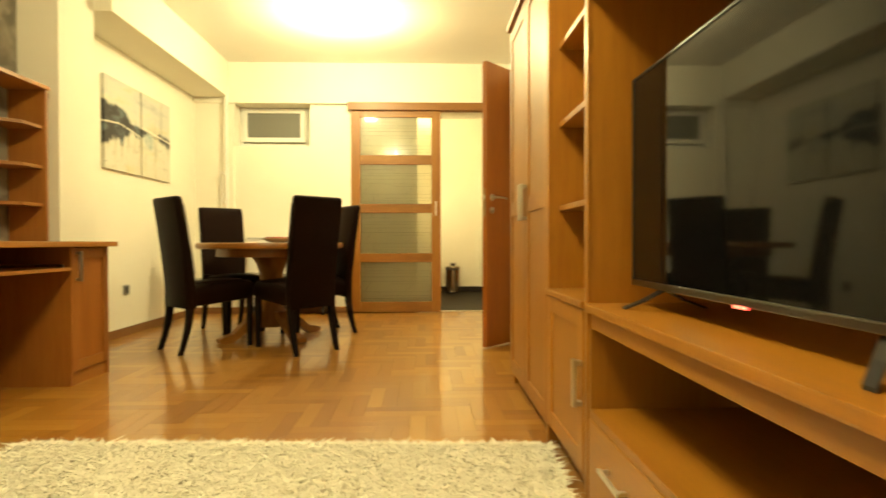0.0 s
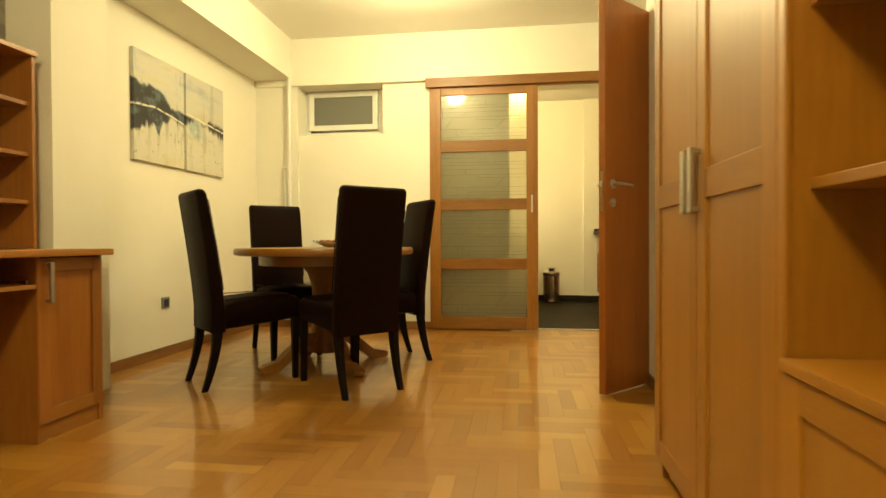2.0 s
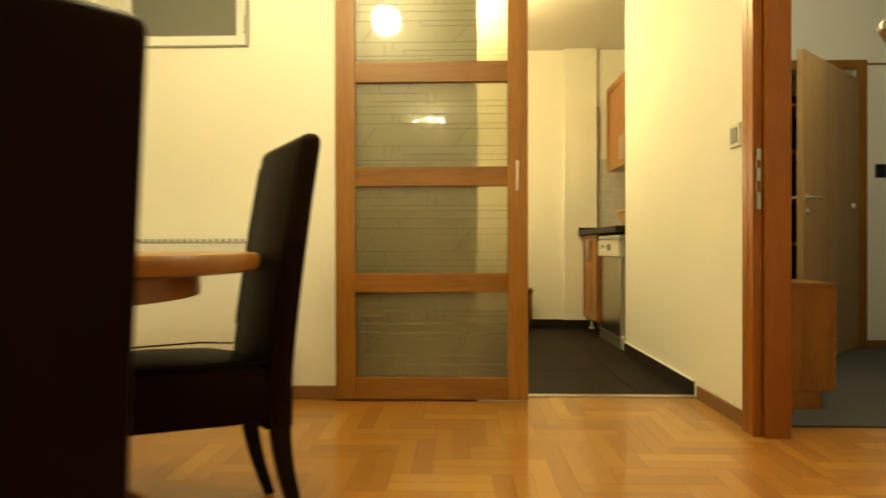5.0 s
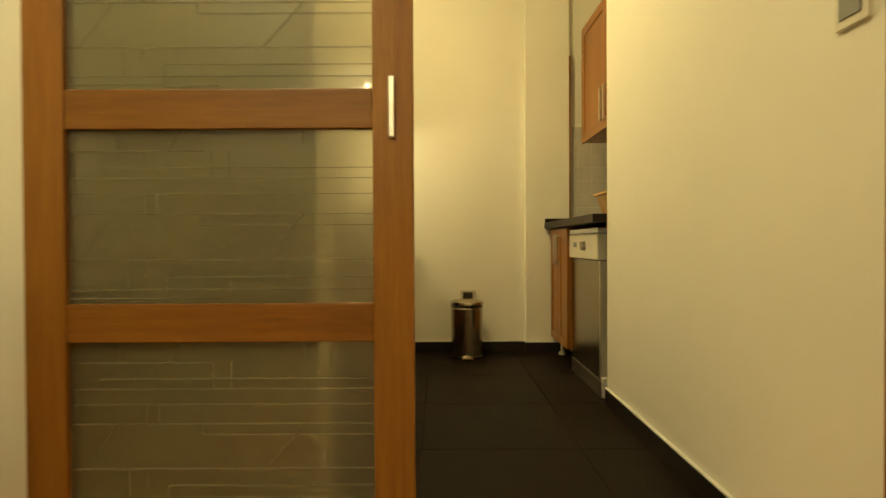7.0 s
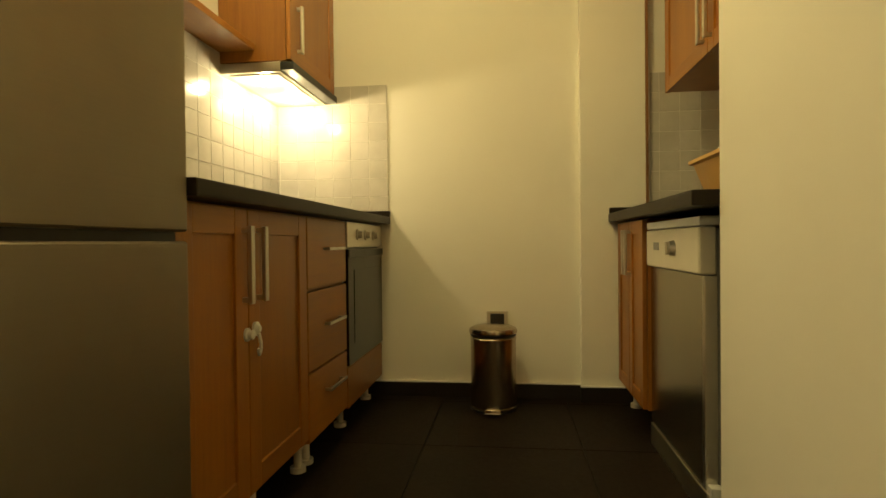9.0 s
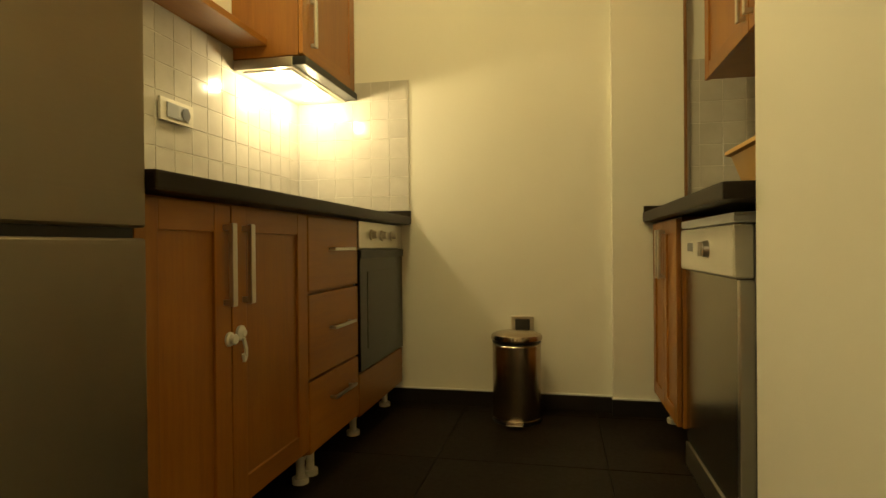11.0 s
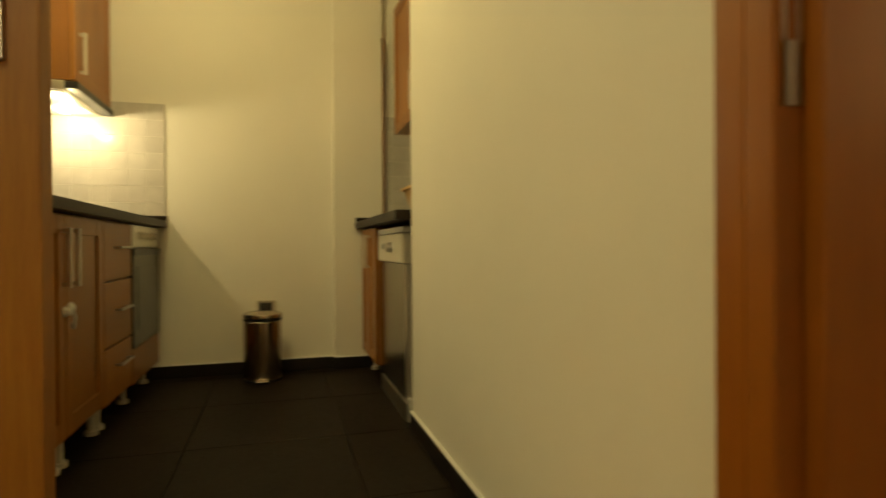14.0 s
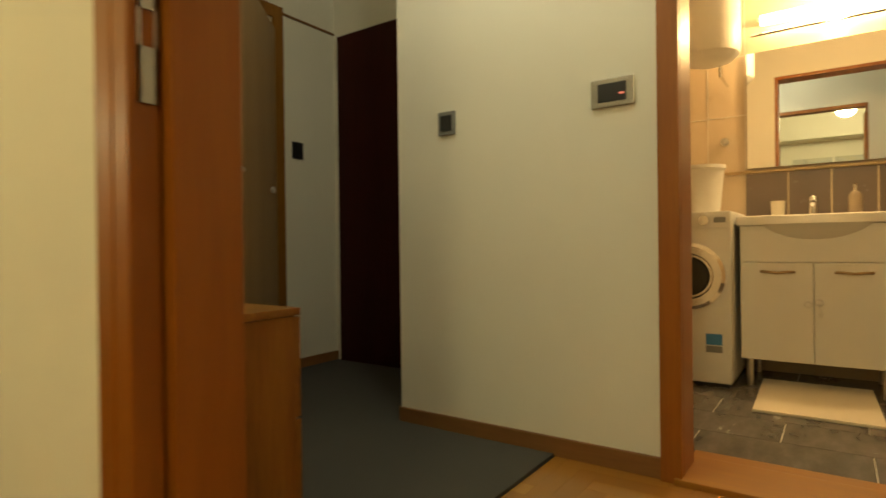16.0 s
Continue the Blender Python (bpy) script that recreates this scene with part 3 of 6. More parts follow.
def lever(parent, x, y, z, side, mat=NICKEL, toward=-1):
    bm = cyl(bmesh.new(), (x, y, z), (x, y + side * 0.008, z), 0.026, 0.026, 24)
    cyl(bm, (x, y + side * 0.008, z), (x, y + side * 0.05, z), 0.010, 0.010, 14)
    tube(bm, [(x, y + side * 0.05, z), (x + toward * 0.02, y + side * 0.056, z), (x + toward * 0.12, y + side * 0.05, z - 0.003), (x + toward * 0.135, y + side * 0.042, z - 0.006)], 0.0075, 12)
    part("door_handle", bm, mat, parent, "satin nickel lever handle", True)
    bm = cyl(bmesh.new(), (x, y, z - 0.1), (x, y + side * 0.007, z - 0.1), 0.024, 0.024, 24)
    cyl(bm, (x, y + side * 0.007, z - 0.1), (x, y + side * 0.018, z - 0.1), 0.009, 0.009, 12)
    part("key_rosette", bm, mat, parent, "round nickel key rosette", True)


for s, y in ((1, 0.022), (-1, -0.02)):
    lever(door, LW - 0.065, y, 1.17, s)
part("lock_plate", bx(LW - 0.001, LW + 0.002, -0.010, 0.010, 1.02, 1.24), BRASS, door, "dull brass lock plate")
part("latch_bolt", bx(LW + 0.002, LW + 0.010, -0.006, 0.007, 1.155, 1.185, 0.002), NICKEL, door)

FA = (1.2, 5.56, 0)
fr = thing("door_frame_1", "cherry veneered door frame in the hall doorway", "door frame", FA, kind="structure")
bm = bmesh.new()
box(bm, STUB - 0.035, STUB + 0.008, 6.058, 6.10, 0, 2.30, 0.004)
part("stop_jamb", rel(bx(STUB + 0.012, 1.25, 6.035, 6.10, 0, 2.29, 0.003), FA), JAMB_Z, fr)
box(bm, STUB - 0.036, STUB, 6.099, 6.15, 0, 2.36, 0.006)
part("jamb", rel(bm, FA), JAMB_Z, fr)
bm = bmesh.new()
box(bm, STUB - 0.012, 1.25, 5.02, 5.044, 0, 2.30, 0.004)
box(bm, STUB - 0.015, STUB, 4.965, 5.022, 0, 2.36, 0.004)
part("jamb", rel(bm, FA), JAMB_Z, fr)
bm = bmesh.new()
box(bm, STUB - 0.012, 1.25, 5.044, 6.058, 2.262, 2.30, 0.003)
box(bm, STUB - 0.015, STUB, 5.022, 6.098, 2.30, 2.36, 0.004)
part("head", rel(bm, FA), JAMB_Z, fr)
bm = bmesh.new()
box(bm, STUB - 0.022, STUB + 0.004, 6.0555, 6.0585, 1.000, 1.075)
box(bm, STUB - 0.022, STUB + 0.004, 6.0555, 6.0585, 1.125, 1.180)
box(bm, STUB - 0.022, STUB + 0.004, 6.0555, 6.0585, 1.215, 1.265)
box(bm, STUB - 0.022, STUB - 0.018, 6.0555, 6.0585, 1.0, 1.265)
box(bm, STUB, STUB + 0.004, 6.0555, 6.0585, 1.0, 1.265)
part("strike_plate", rel(bm, FA), NICKEL, fr, "worn nickel strike plate")

# ---------------------------------------------------------------- dining corner


def make_chair():
    ch = thing("dining_chair", "tall dark brown leather dining chair with black wooden legs", "chair", group="chairs round the table")
    W2 = 0.2
    # seat: faces +y, deeper at the back than at the rounded front edge
    bm = bmesh.new()
    sect = [(-1, -0.55), (-0.93, -0.9), (-0.8, -1), (0.8, -1), (0.93, -0.9), (1, -0.55), (1, 0.45), (0.95, 0.75), (0.85, 0.88), (0.5, 0.97), (0, 1.03), (-0.5, 0.97), (-0.85, 0.88), (-0.95, 0.75), (-1, 0.45)]
    rings = []
    for y, zb, zt, k in ((-0.225, 0.345, 0.50, 0.97), (-0.12, 0.35, 0.525, 1.0), (0.05, 0.362, 0.537, 1.0), (0.18, 0.372, 0.535, 1.0), (0.245, 0.378, 0.527, 1.0), (0.272, 0.39, 0.505, 0.98), (0.28, 0.41, 0.48, 0.96)):
        zc, hz = (zb + zt) / 2, (zt - zb) / 2
        rings.append([bm.verts.new((u * W2 * k, y, zc + v * hz)) for u, v in sect])
    for p, q in zip(rings, rings[1:]):
        for k in range(len(sect)):
            bm.faces.new((p[k], p[(k + 1) % len(sect)], q[(k + 1) % len(sect)], q[k]))
    bm.faces.new(list(reversed(rings[0])))
    bm.faces.new(rings[-1])
    seat = part("seat", bm, LEATHER, ch, "", True)
    for x in (-1, 1):
        bm = tube(bmesh.new(), [(x * (W2 - 0.012), -0.2, 0.519), (x * (W2 - 0.006), -0.1, 0.529), (x * (W2 - 0.006), 0.2, 0.532), (x * (W2 - 0.02), 0.255, 0.522)], 0.0028, 6)
        part("seam", bm, LEATHER, seat, "", True)
    # backrest: leans back, rounded over at the top
    bm = bmesh.new()
    sect = [(-1, -0.5), (-0.97, -0.82), (-0.9, -1), (0.9, -1), (0.97, -0.82), (1, -0.5), (1, 0.5), (0.97, 0.82), (0.9, 1), (-0.9, 1), (-0.97, 0.82), (-1, 0.5)]
    rows = []
    for u in [k / 12 * 0.965 for k in range(13)] + [0.976, 0.986, 0.994, 1.0]:
        z = 0.335 + u * 0.828
        y = -0.236 - 0.118 * max(0.0, u - 0.15) ** 1.2
        hd = 0.042 - 0.010 * u
        hw = W2 + 0.003 + 0.004 * u
        over = max(0.0, (u - 0.965) / 0.035)
        rows.append(((0, y, z), hw - 0.016 * (1 - math.sqrt(1 - 0.98 * over ** 2)), hd * math.sqrt(1 - 0.8 * over ** 2)))
    sweep(bm, rows, sect)
    back = part("backrest", bm, LEATHER, ch, "", True)
    for x in (-1, 1):
        bm = tube(bmesh.new(), [(x * (W2 + 0.001), -0.232 - 0.118 * max(0.0, u - 0.15) ** 1.2 + 0.036 - 0.009 * u, 0.335 + u * 0.828) for u in (0.3, 0.5, 0.7, 0.85, 0.93)], 0.0028, 6)
        part("seam", bm, LEATHER, back, "", True)
    sq = [(-1, -0.8), (-0.8, -1), (0.8, -1), (1, -0.8), (1, 0.8), (0.8, 1), (-0.8, 1), (-1, 0.8)]
    for x in (-1, 1):
        bm = bmesh.new()
        sweep(bm, [((x * (W2 - 0.026), 0.238, 0.0), 0.0155, 0.0155), ((x * (W2 - 0.026), 0.238, 0.39), 0.023, 0.023)], sq)
        part("leg", bm, BLACKWOOD, ch)
        bm = bmesh.new()
        rows = []
        for k in range(8):
            u = k / 7
            rows.append(((x * (W2 - 0.022), -0.24 - 0.075 * (1 - u) ** 1.8, 0.37 * u), 0.015 + 0.009 * u, 0.016 + 0.012 * u))
        sweep(bm, rows, sq)
        part("leg", bm, BLACKWOOD, ch)
    return ch


def facing(dx, dy):
    return math.degrees(math.atan2(dy, dx)) - 90


seats = [((-1.70, 4.509), (0.69, 0.72)), ((-1.03, 4.440), (-0.71, 0.704)), ((-1.0, 5.131), (-0.82, -0.57)), ((-1.80, 5.349), (0.64, -0.77))]
first = make_chair()
first.matrix_world = pose(*seats[0][0], 0, 0, 0, facing(*seats[0][1]))
for (x, y), f in seats[1:]:
    copy_thing(first, pose(x, y, 0, 0, 0, facing(*f)))

TC = (-1.34, 4.95, 0)
tb = thing("dining_table", "round beech dining table on a turned pedestal with curved feet", "table", TC)
part("tabletop", lathe([(0.588, 0.757), (0.606, 0.763), (0.61, 0.775), (0.61, 0.795), (0.606, 0.804), (0.594, 0.808), (0.02, 0.8085)], 72, (0, 0, 0.014)), TABLE, tb, "", True)
part("apron", lathe([(0.44, 0.69), (0.45, 0.693), (0.45, 0.756), (0.02, 0.7565)], 64, (0, 0, 0.014)), TABLE, tb, "", True)
part("pedestal", lathe([(0.125, 0.10), (0.135, 0.13), (0.115, 0.20), (0.098, 0.30), (0.092, 0.42), (0.10, 0.56), (0.125, 0.64), (0.17, 0.704)], 40), OAK_Z, tb, "", True)
for k in range(4):
    a = radians(45 + 90 * k)
    bm = bmesh.new()
    prof = [(0.08, 0.24, 0.07), (0.16, 0.235, 0.085), (0.26, 0.16, 0.085), (0.36, 0.075, 0.07), (0.45, 0.055, 0.05), (0.48, 0.045, 0.03)]
    rings = []
    for r, zt, h in prof:
        rings.append([bm.verts.new((r, s * 0.036, z)) for s, z in ((-1, max(0.0, zt - h)), (1, max(0.0, zt - h)), (1, zt), (-1, zt))])
    for p, q in zip(rings, rings[1:]):
        for i in range(4):
            bm.faces.new((p[i], p[(i + 1) % 4], q[(i + 1) % 4], q[i]))
    bm.faces.new(rings[0])
    bm.faces.new(rings[-1])
    bmesh.ops.rotate(bm, verts=bm.verts, cent=(0, 0, 0), matrix=Matrix.Rotation(a, 3, "Z"))
    bmesh.ops.translate(bm, verts=bm.verts, vec=(0, 0, -0.005))
    part("foot", bm, OAK_X, tb)

# bowl on the table
BA = (-1.30, 5.02, 0.823)
bowl = thing("bowl", "shallow ivory bowl with dried decoration on the table", "bowl", BA)
part("dish", lathe([(0.06, 0.0), (0.075, 0.004), (0.125, 0.03), (0.135, 0.036), (0.128, 0.036), (0.07, 0.012), (0.01, 0.010)], 40), IVORY, bowl, "", True)
bm = bmesh.new()
rg = random.Random(3)
for k in range(26):
    a, r = rg.uniform(0, 6.28), rg.uniform(0, 0.1)
    bmesh.ops.create_icosphere(bm, subdivisions=1, radius=rg.uniform(0.010, 0.020), matrix=Matrix.Translation((r * math.cos(a), r * math.sin(a), 0.03 + rg.uniform(0, 0.012))) @ Matrix.Diagonal((1.4, 0.8, 0.7, 1)))
part("potpourri", bm, wood("dried_petals", (0.10, 0.02, 0.015), (0.25, 0.06, 0.03), (0.45, 0.25, 0.12), "x", 0.8, 3), bowl)

# pictures
m, nt, b = node_mat("painted_canvas")
geo = nt.nodes.new("ShaderNodeNewGeometry")
sepp = nt.nodes.new("ShaderNodeSeparateXYZ")
nt.links.new(geo.outputs["Position"], sepp.inputs[0])
mpp = nt.nodes.new("ShaderNodeMapping")
put(mpp.inputs["Scale"], (1, 1.3, 5.0))
nt.links.new(geo.outputs["Position"], mpp.inputs["Vector"])
n1 = noise_tex(nt, mpp.outputs["Vector"], 1.6, 6, 0.62)
mp2 = nt.nodes.new("ShaderNodeMapping")
put(mp2.inputs["Scale"], (1, 7.0, 1.2))
nt.links.new(geo.outputs["Position"], mp2.inputs["Vector"])
n2 = noise_tex(nt, mp2.outputs["Vector"], 2.2, 6, 0.7)


def band(centre, width, source):
    """One at the centre height, falling to nought at the width."""
    s = nt.nodes.new("ShaderNodeMath")
    s.operation = "SUBTRACT"
    nt.links.new(source, s.inputs[0])
    put(s.inputs[1], centre)
    a = nt.nodes.new("ShaderNodeMath")
    a.operation = "ABSOLUTE"
    nt.links.new(s.outputs[0], a.inputs[0])
    r = nt.nodes.new("ShaderNodeMapRange")
    put(r.inputs["From Min"], width * 0.45)
    put(r.inputs["From Max"], width)
    put(r.inputs["To Min"], 1.0)
    put(r.inputs["To Max"], 0.0)
    nt.links.new(a.outputs[0], r.inputs["Value"])
    return r.outputs["Result"]


def calc(op, x, y, z=None):
    n = nt.nodes.new("ShaderNodeMath")
    n.operation = op
    for sock, v in zip(n.inputs, (x, y, z)):
        if isinstance(v, bpy.types.NodeSocket):
            nt.links.new(v, sock)
        elif v is not None:
            put(sock, v)
    return n.outputs[0]


def soft_step(value, width):
    r = nt.nodes.new("ShaderNodeMapRange")
    put(r.inputs["From Min"], 0.0)
    put(r.inputs["From Max"], width)
    nt.links.new(value, r.inputs["Value"])
    return r.outputs["Result"]


# a dark shore and its broken mirror image over pale washes, with drips
along = nt.nodes.new("ShaderNodeMapRange")
put(along.inputs["From Min"], 4.735)
put(along.inputs["From Max"], 5.925)
nt.links.new(sepp.outputs["Y"], along.inputs["Value"])


def curve(stops):
    """A height that follows the length of the two canvases."""
    col = ramp(nt, along.outputs["Result"], [(p, (h,) * 3) for p, h in stops])
    sc_ = nt.nodes.new("ShaderNodeSeparateColor")
    nt.links.new(col, sc_.inputs["Color"])
    return sc_.outputs[0]


down = calc("DIVIDE", calc("SUBTRACT", 2.225, sepp.outputs["Z"]), 0.78)
n3 = noise_tex(nt, geo.outputs["Position"], 9.0, 6, 0.65)
n4 = noise_tex(nt, geo.outputs["Position"], 26.0, 4, 0.6)
jag = calc("ADD", calc("MULTIPLY_ADD", n3, 0.16, -0.08), calc("MULTIPLY_ADD", n4, 0.06, -0.03))
shore = curve([(0.0, 0.25), (0.07, 0.30), (0.15, 0.27), (0.26, 0.30), (0.32, 0.38), (0.40, 0.43), (0.50, 0.42), (0.57, 0.43), (0.62, 0.452), (0.74, 0.462), (0.80, 0.40), (1.0, 0.43)])
mirrored = curve([(0.0, 0.75), (0.10, 0.70), (0.16, 0.65), (0.22, 0.70), (0.28, 0.60), (0.36, 0.54), (0.50, 0.57), (0.56, 0.54), (0.62, 0.475), (0.74, 0.487), (0.80, 0.53), (1.0, 0.56)])
glint = curve([(0.0, 0.50), (0.20, 0.475), (0.36, 0.507), (0.495, 0.545), (0.52, 0.42), (0.75, 0.452), (1.0, 0.487)])
drip = calc("MULTIPLY_ADD", n2, 0.30, -0.15)
over = soft_step(calc("ADD", calc("SUBTRACT", down, shore), calc("MULTIPLY", jag, 0.7)), 0.025)
under = soft_step(calc("ADD", calc("SUBTRACT", mirrored, down), calc("ADD", drip, calc("MULTIPLY", jag, 0.4))), 0.04)
dark_mass = calc("MULTIPLY", over, under)
skyc = ramp(nt, n1, [(0.3, (0.40, 0.41, 0.39)), (0.45, (0.52, 0.52, 0.47)), (0.58, (0.56, 0.55, 0.47)), (0.75, (0.42, 0.44, 0.44))])
lowc = ramp(nt, n2, [(0.3, (0.56, 0.54, 0.45)), (0.5, (0.60, 0.585, 0.50)), (0.7, (0.50, 0.475, 0.34))])
c = mix(nt, soft_step(calc("SUBTRACT", down, 0.5), 0.03), skyc, lowc)
c = mix(nt, calc("MULTIPLY", soft_step(calc("SUBTRACT", n1, 0.54), 0.10), 0.45), c, (0.56, 0.50, 0.26))
teal = calc("MULTIPLY", band(0.62, 0.10, along.outputs["Result"]), band(0.56, 0.13, down))
c = mix(nt, calc("MULTIPLY", teal, soft_step(calc("SUBTRACT", n3, 0.40), 0.15)), c, (0.27, 0.36, 0.36))
grey_wash = calc("MULTIPLY", soft_step(calc("SUBTRACT", n2, 0.55), 0.06), soft_step(calc("SUBTRACT", 0.92, down), 0.3))
c = mix(nt, calc("MULTIPLY", grey_wash, 0.38), c, (0.24, 0.26, 0.25))
blots = calc("MULTIPLY", soft_step(calc("SUBTRACT", n4, 0.63), 0.04), soft_step(calc("SUBTRACT", down, 0.6), 0.05))
c = mix(nt, calc("MULTIPLY", blots, 0.7), c, (0.10, 0.09, 0.07))
deep = mix(nt, soft_step(calc("SUBTRACT", n3, 0.50), 0.12), (0.030, 0.028, 0.030), (0.10, 0.135, 0.15))
c = mix(nt, dark_mass, c, deep)
line = calc("MULTIPLY", band(0.0, 0.012, calc("ADD", calc("SUBTRACT", down, glint), calc("MULTIPLY", jag, 0.12))), soft_step(calc("SUBTRACT", n4, 0.36), 0.08))
c = mix(nt, line, c, (0.70, 0.66, 0.56))
nt.links.new(c, b.inputs["Base Color"])
put(b.inputs["Roughness"], 0.6)
bump(nt, b, noise_tex(nt, coords(nt), 240.0, 3), 0.3, 0.001)
CANVAS = m
for y0, y1 in ((4.735, 5.325), (5.355, 5.925)):
    ob = solid("canvas_picture", bx(LEFT, LEFT + 0.03, y0, y1, 1.445, 2.225, 0.004), CANVAS, "abstract lake landscape canvas in dark blue and cream", "picture", group="pair of canvases")


def wall_plate(name, label, at, w, h, axis, mats, kind="switch", depth=0.012):
    """A switch or socket plate on a wall; axis is the outward normal."""
    t = thing(name, label, kind, at)
    n = Vector(axis)
    side = Vector((0, 0, 1)).cross(n)
    rot = Matrix((side, Vector((0, 0, 1)), n)).transposed().to_4x4()

    def local(bm):
        bmesh.ops.transform(bm, matrix=rot, verts=bm.verts)
        return bm

    part("plate", local(bx(-w / 2, w / 2, -h / 2, h / 2, 0, depth, 0.003)), mats[0], t)
    part("insert", local(bx(-w * 0.33, w * 0.33, -h * 0.33, h * 0.33, depth, depth + 0.004, 0.002)), mats[1], t)
    return t, local


wall_plate("wall_socket", "dark wall socket low on the cream wall", (LEFT, 5.10, 0.405), 0.085, 0.085, (1, 0, 0), (GREYPL, BLACK), "socket")
t, loc = wall_plate("light_switch", "ivory framed light switch with dark rocker beside the doorway", (STUB, 6.272, 1.366), 0.095, 0.11, (-1, 0, 0), (IVORY, GREYPL))
wall_plate("light_switch", "black light switch in a grey frame on the hall wall", (2.741, 6.682, 1.335), 0.085, 0.1, (-1, 0, 0), (GREYPL, BLACK))
wall_plate("light_switch", "small black light switch on the hall end wall", (3.255, 8.25, 1.455), 0.085, 0.11, (0, -1, 0), (BLACK, BLACK))
t, loc = wall_plate("boiler_switch", "grey framed double switch with a red glowing lamp", (2.741, 5.962, 1.349), 0.155, 0.10, (-1, 0, 0), (STEEL, BLACK))
part("indicator", loc(bx(0.026, 0.044, -0.011, -0.006, 0.016, 0.019)), REDGLOW, t, "red glowing indicator")

# ceiling lamp
LA = (-0.77, 5.19, CEIL_L)
cl = thing("ceiling_lamp", "glowing opal glass ceiling lamp with a metal ring", "lamp", LA)
part("base", lathe([(0.11, -0.03), (0.12, -0.02), (0.12, 0.0)], 40), NICKEL, cl, "", True)
sh = part("shade", lathe([(0.01, -0.115), (0.08, -0.108), (0.14, -0.088), (0.18, -0.055), (0.195, -0.03), (0.19, -0.028)], 48), glow("opal_glass_lit", (1.0, 0.84, 0.52), 9.0), cl, "", True)
sh.visible_shadow = False
part("finial", lathe([(0.07, -0.118), (0.078, -0.121), (0.07, -0.126), (0.02, -0.128)], 32), NICKEL, cl, "", True)

LB = (-0.63, 1.1, CEIL_L)
sp = thing("spot_lamp", "nickel ceiling fixture with six lit bulbs", "lamp", LB)
part("canopy", lathe([(0.05, -0.035), (0.07, -0.02), (0.07, 0.0)], 32), NICKEL, sp, "", True)
part("bar", bx(-0.22, 0.22, -0.015, 0.015, -0.07, -0.05, 0.004), NICKEL, sp)
part("bar", bx(-0.015, 0.015, -0.20, 0.20, -0.0705, -0.0505, 0.004), NICKEL, sp)
BULB = glow("led_bulb_lit", (1.0, 0.86, 0.6), 60.0)
for bxx, byy in ((-0.2, 0.0), (0.2, 0.0), (0.0, -0.18), (0.0, 0.18), (-0.1, 0.02), (0.1, -0.02)):
    arm_ = part("bulb_holder", cyl(bmesh.new(), (bxx, byy, -0.07), (bxx, byy, -0.11), 0.014, 0.02, 16), NICKEL, sp)
    bl = part("bulb", lathe([(0.006, -0.142), (0.018, -0.136), (0.023, -0.122), (0.018, -0.11)], 16, (bxx, byy, 0)), BULB, arm_, "glowing bulb", True)
    bl.visible_shadow = False

# ---------------------------------------------------------------- wall unit with television
FX = 0.497


def framed_door(parent, x, y0, y1, z0, z1, mats, name="door", split=None, rail=0.075, out=-1, thick=0.02):
    """A framed cupboard door in a plane of constant x; out is the side that it shows."""
    back = x - out * thick
    lo, hi = min(x, back), max(x, back)
    f2 = x - out * 0.008
    plo, phi = min(f2, back), max(f2, back)
    zs = [(z0, z0 + rail), (z1 - rail, z1)]
    if split:
        zs.insert(1, split)
    # the panel board carries the frame pieces
    d = part(name, bx(plo, phi, y0 + rail - 0.004, y1 - rail + 0.004, z0 + rail - 0.004, z1 - rail + 0.004), mats[0], parent)
    part("door_stile", bx(lo, hi, y0, y0 + rail, z0, z1, 0.003), mats[0], d)
    part("door_stile", bx(lo, hi, y1 - rail, y1, z0, z1, 0.003), mats[0], d)
    for a, c in zs:
        part("door_rail", bx(lo + 0.0005, hi - 0.0005, y0 + rail, y1 - rail, a, c, 0.003), mats[1], d)
    return d


def bar_handle(parent, x, y, z0, z1, out=-1, width=0.022, mat=None, lying=False, y1=None):
    bm = bmesh.new()
    if lying:
        box(bm, x + out * 0.020, x + out * 0.030, y, y1, z0, z0 + 0.012, 0.003) if out > 0 else box(bm, x + out * 0.030, x + out * 0.020, y, y1, z0, z0 + 0.012, 0.003)
        for yy in (y + 0.01, y1 - 0.022):
            a, c = sorted((x, x + out * 0.022))
            box(bm, a, c, yy, yy + 0.012, z0 + 0.001, z0 + 0.011)
    else:
        a, c = sorted((x + out * 0.018, x + out * 0.030))
        box(bm, a, c, y - width / 2, y + width / 2, z0, z1, 0.003)
        for z in (z0 + 0.004, z1 - 0.018):
            a, c = sorted((x, x + out * 0.020))
            box(bm, a, c, y - width / 2 + 0.003, y + width / 2 - 0.003, z, z + 0.014)
    return part("handle", bm, mat or NICKEL, parent, "flat satin nickel bar handle")


wd = thing("wardrobe", "tall beech wardrobe with two framed doors", "wardrobe", (0, 0, 0))
TOP = 2.04
bm = bmesh.new()
box(bm, FX + 0.022, 1.125, 3.265, 3.288, 0.0, TOP)
box(bm, FX + 0.022, 1.125, 2.302, 2.325, 0.0, TOP)
box(bm, FX + 0.03, 1.125, 2.325, 3.265, TOP - 0.025, TOP)
box(bm, FX + 0.03, 1.125, 2.325, 3.265, 0.07, 0.09)
box(bm, 1.11, 1.125, 2.325, 3.265, 0.09, TOP - 0.025)
part("body", bm, UNIT_Z, wd)
part("plinth", bx(FX + 0.045, FX + 0.06, 2.325, 3.265, 0.0, 0.07), UNIT_Y, wd)
part("cornice", bx(FX - 0.02, 1.125, 2.30, 3.295, TOP + 0.001, TOP + 0.04, 0.008), UNIT_Y, wd)
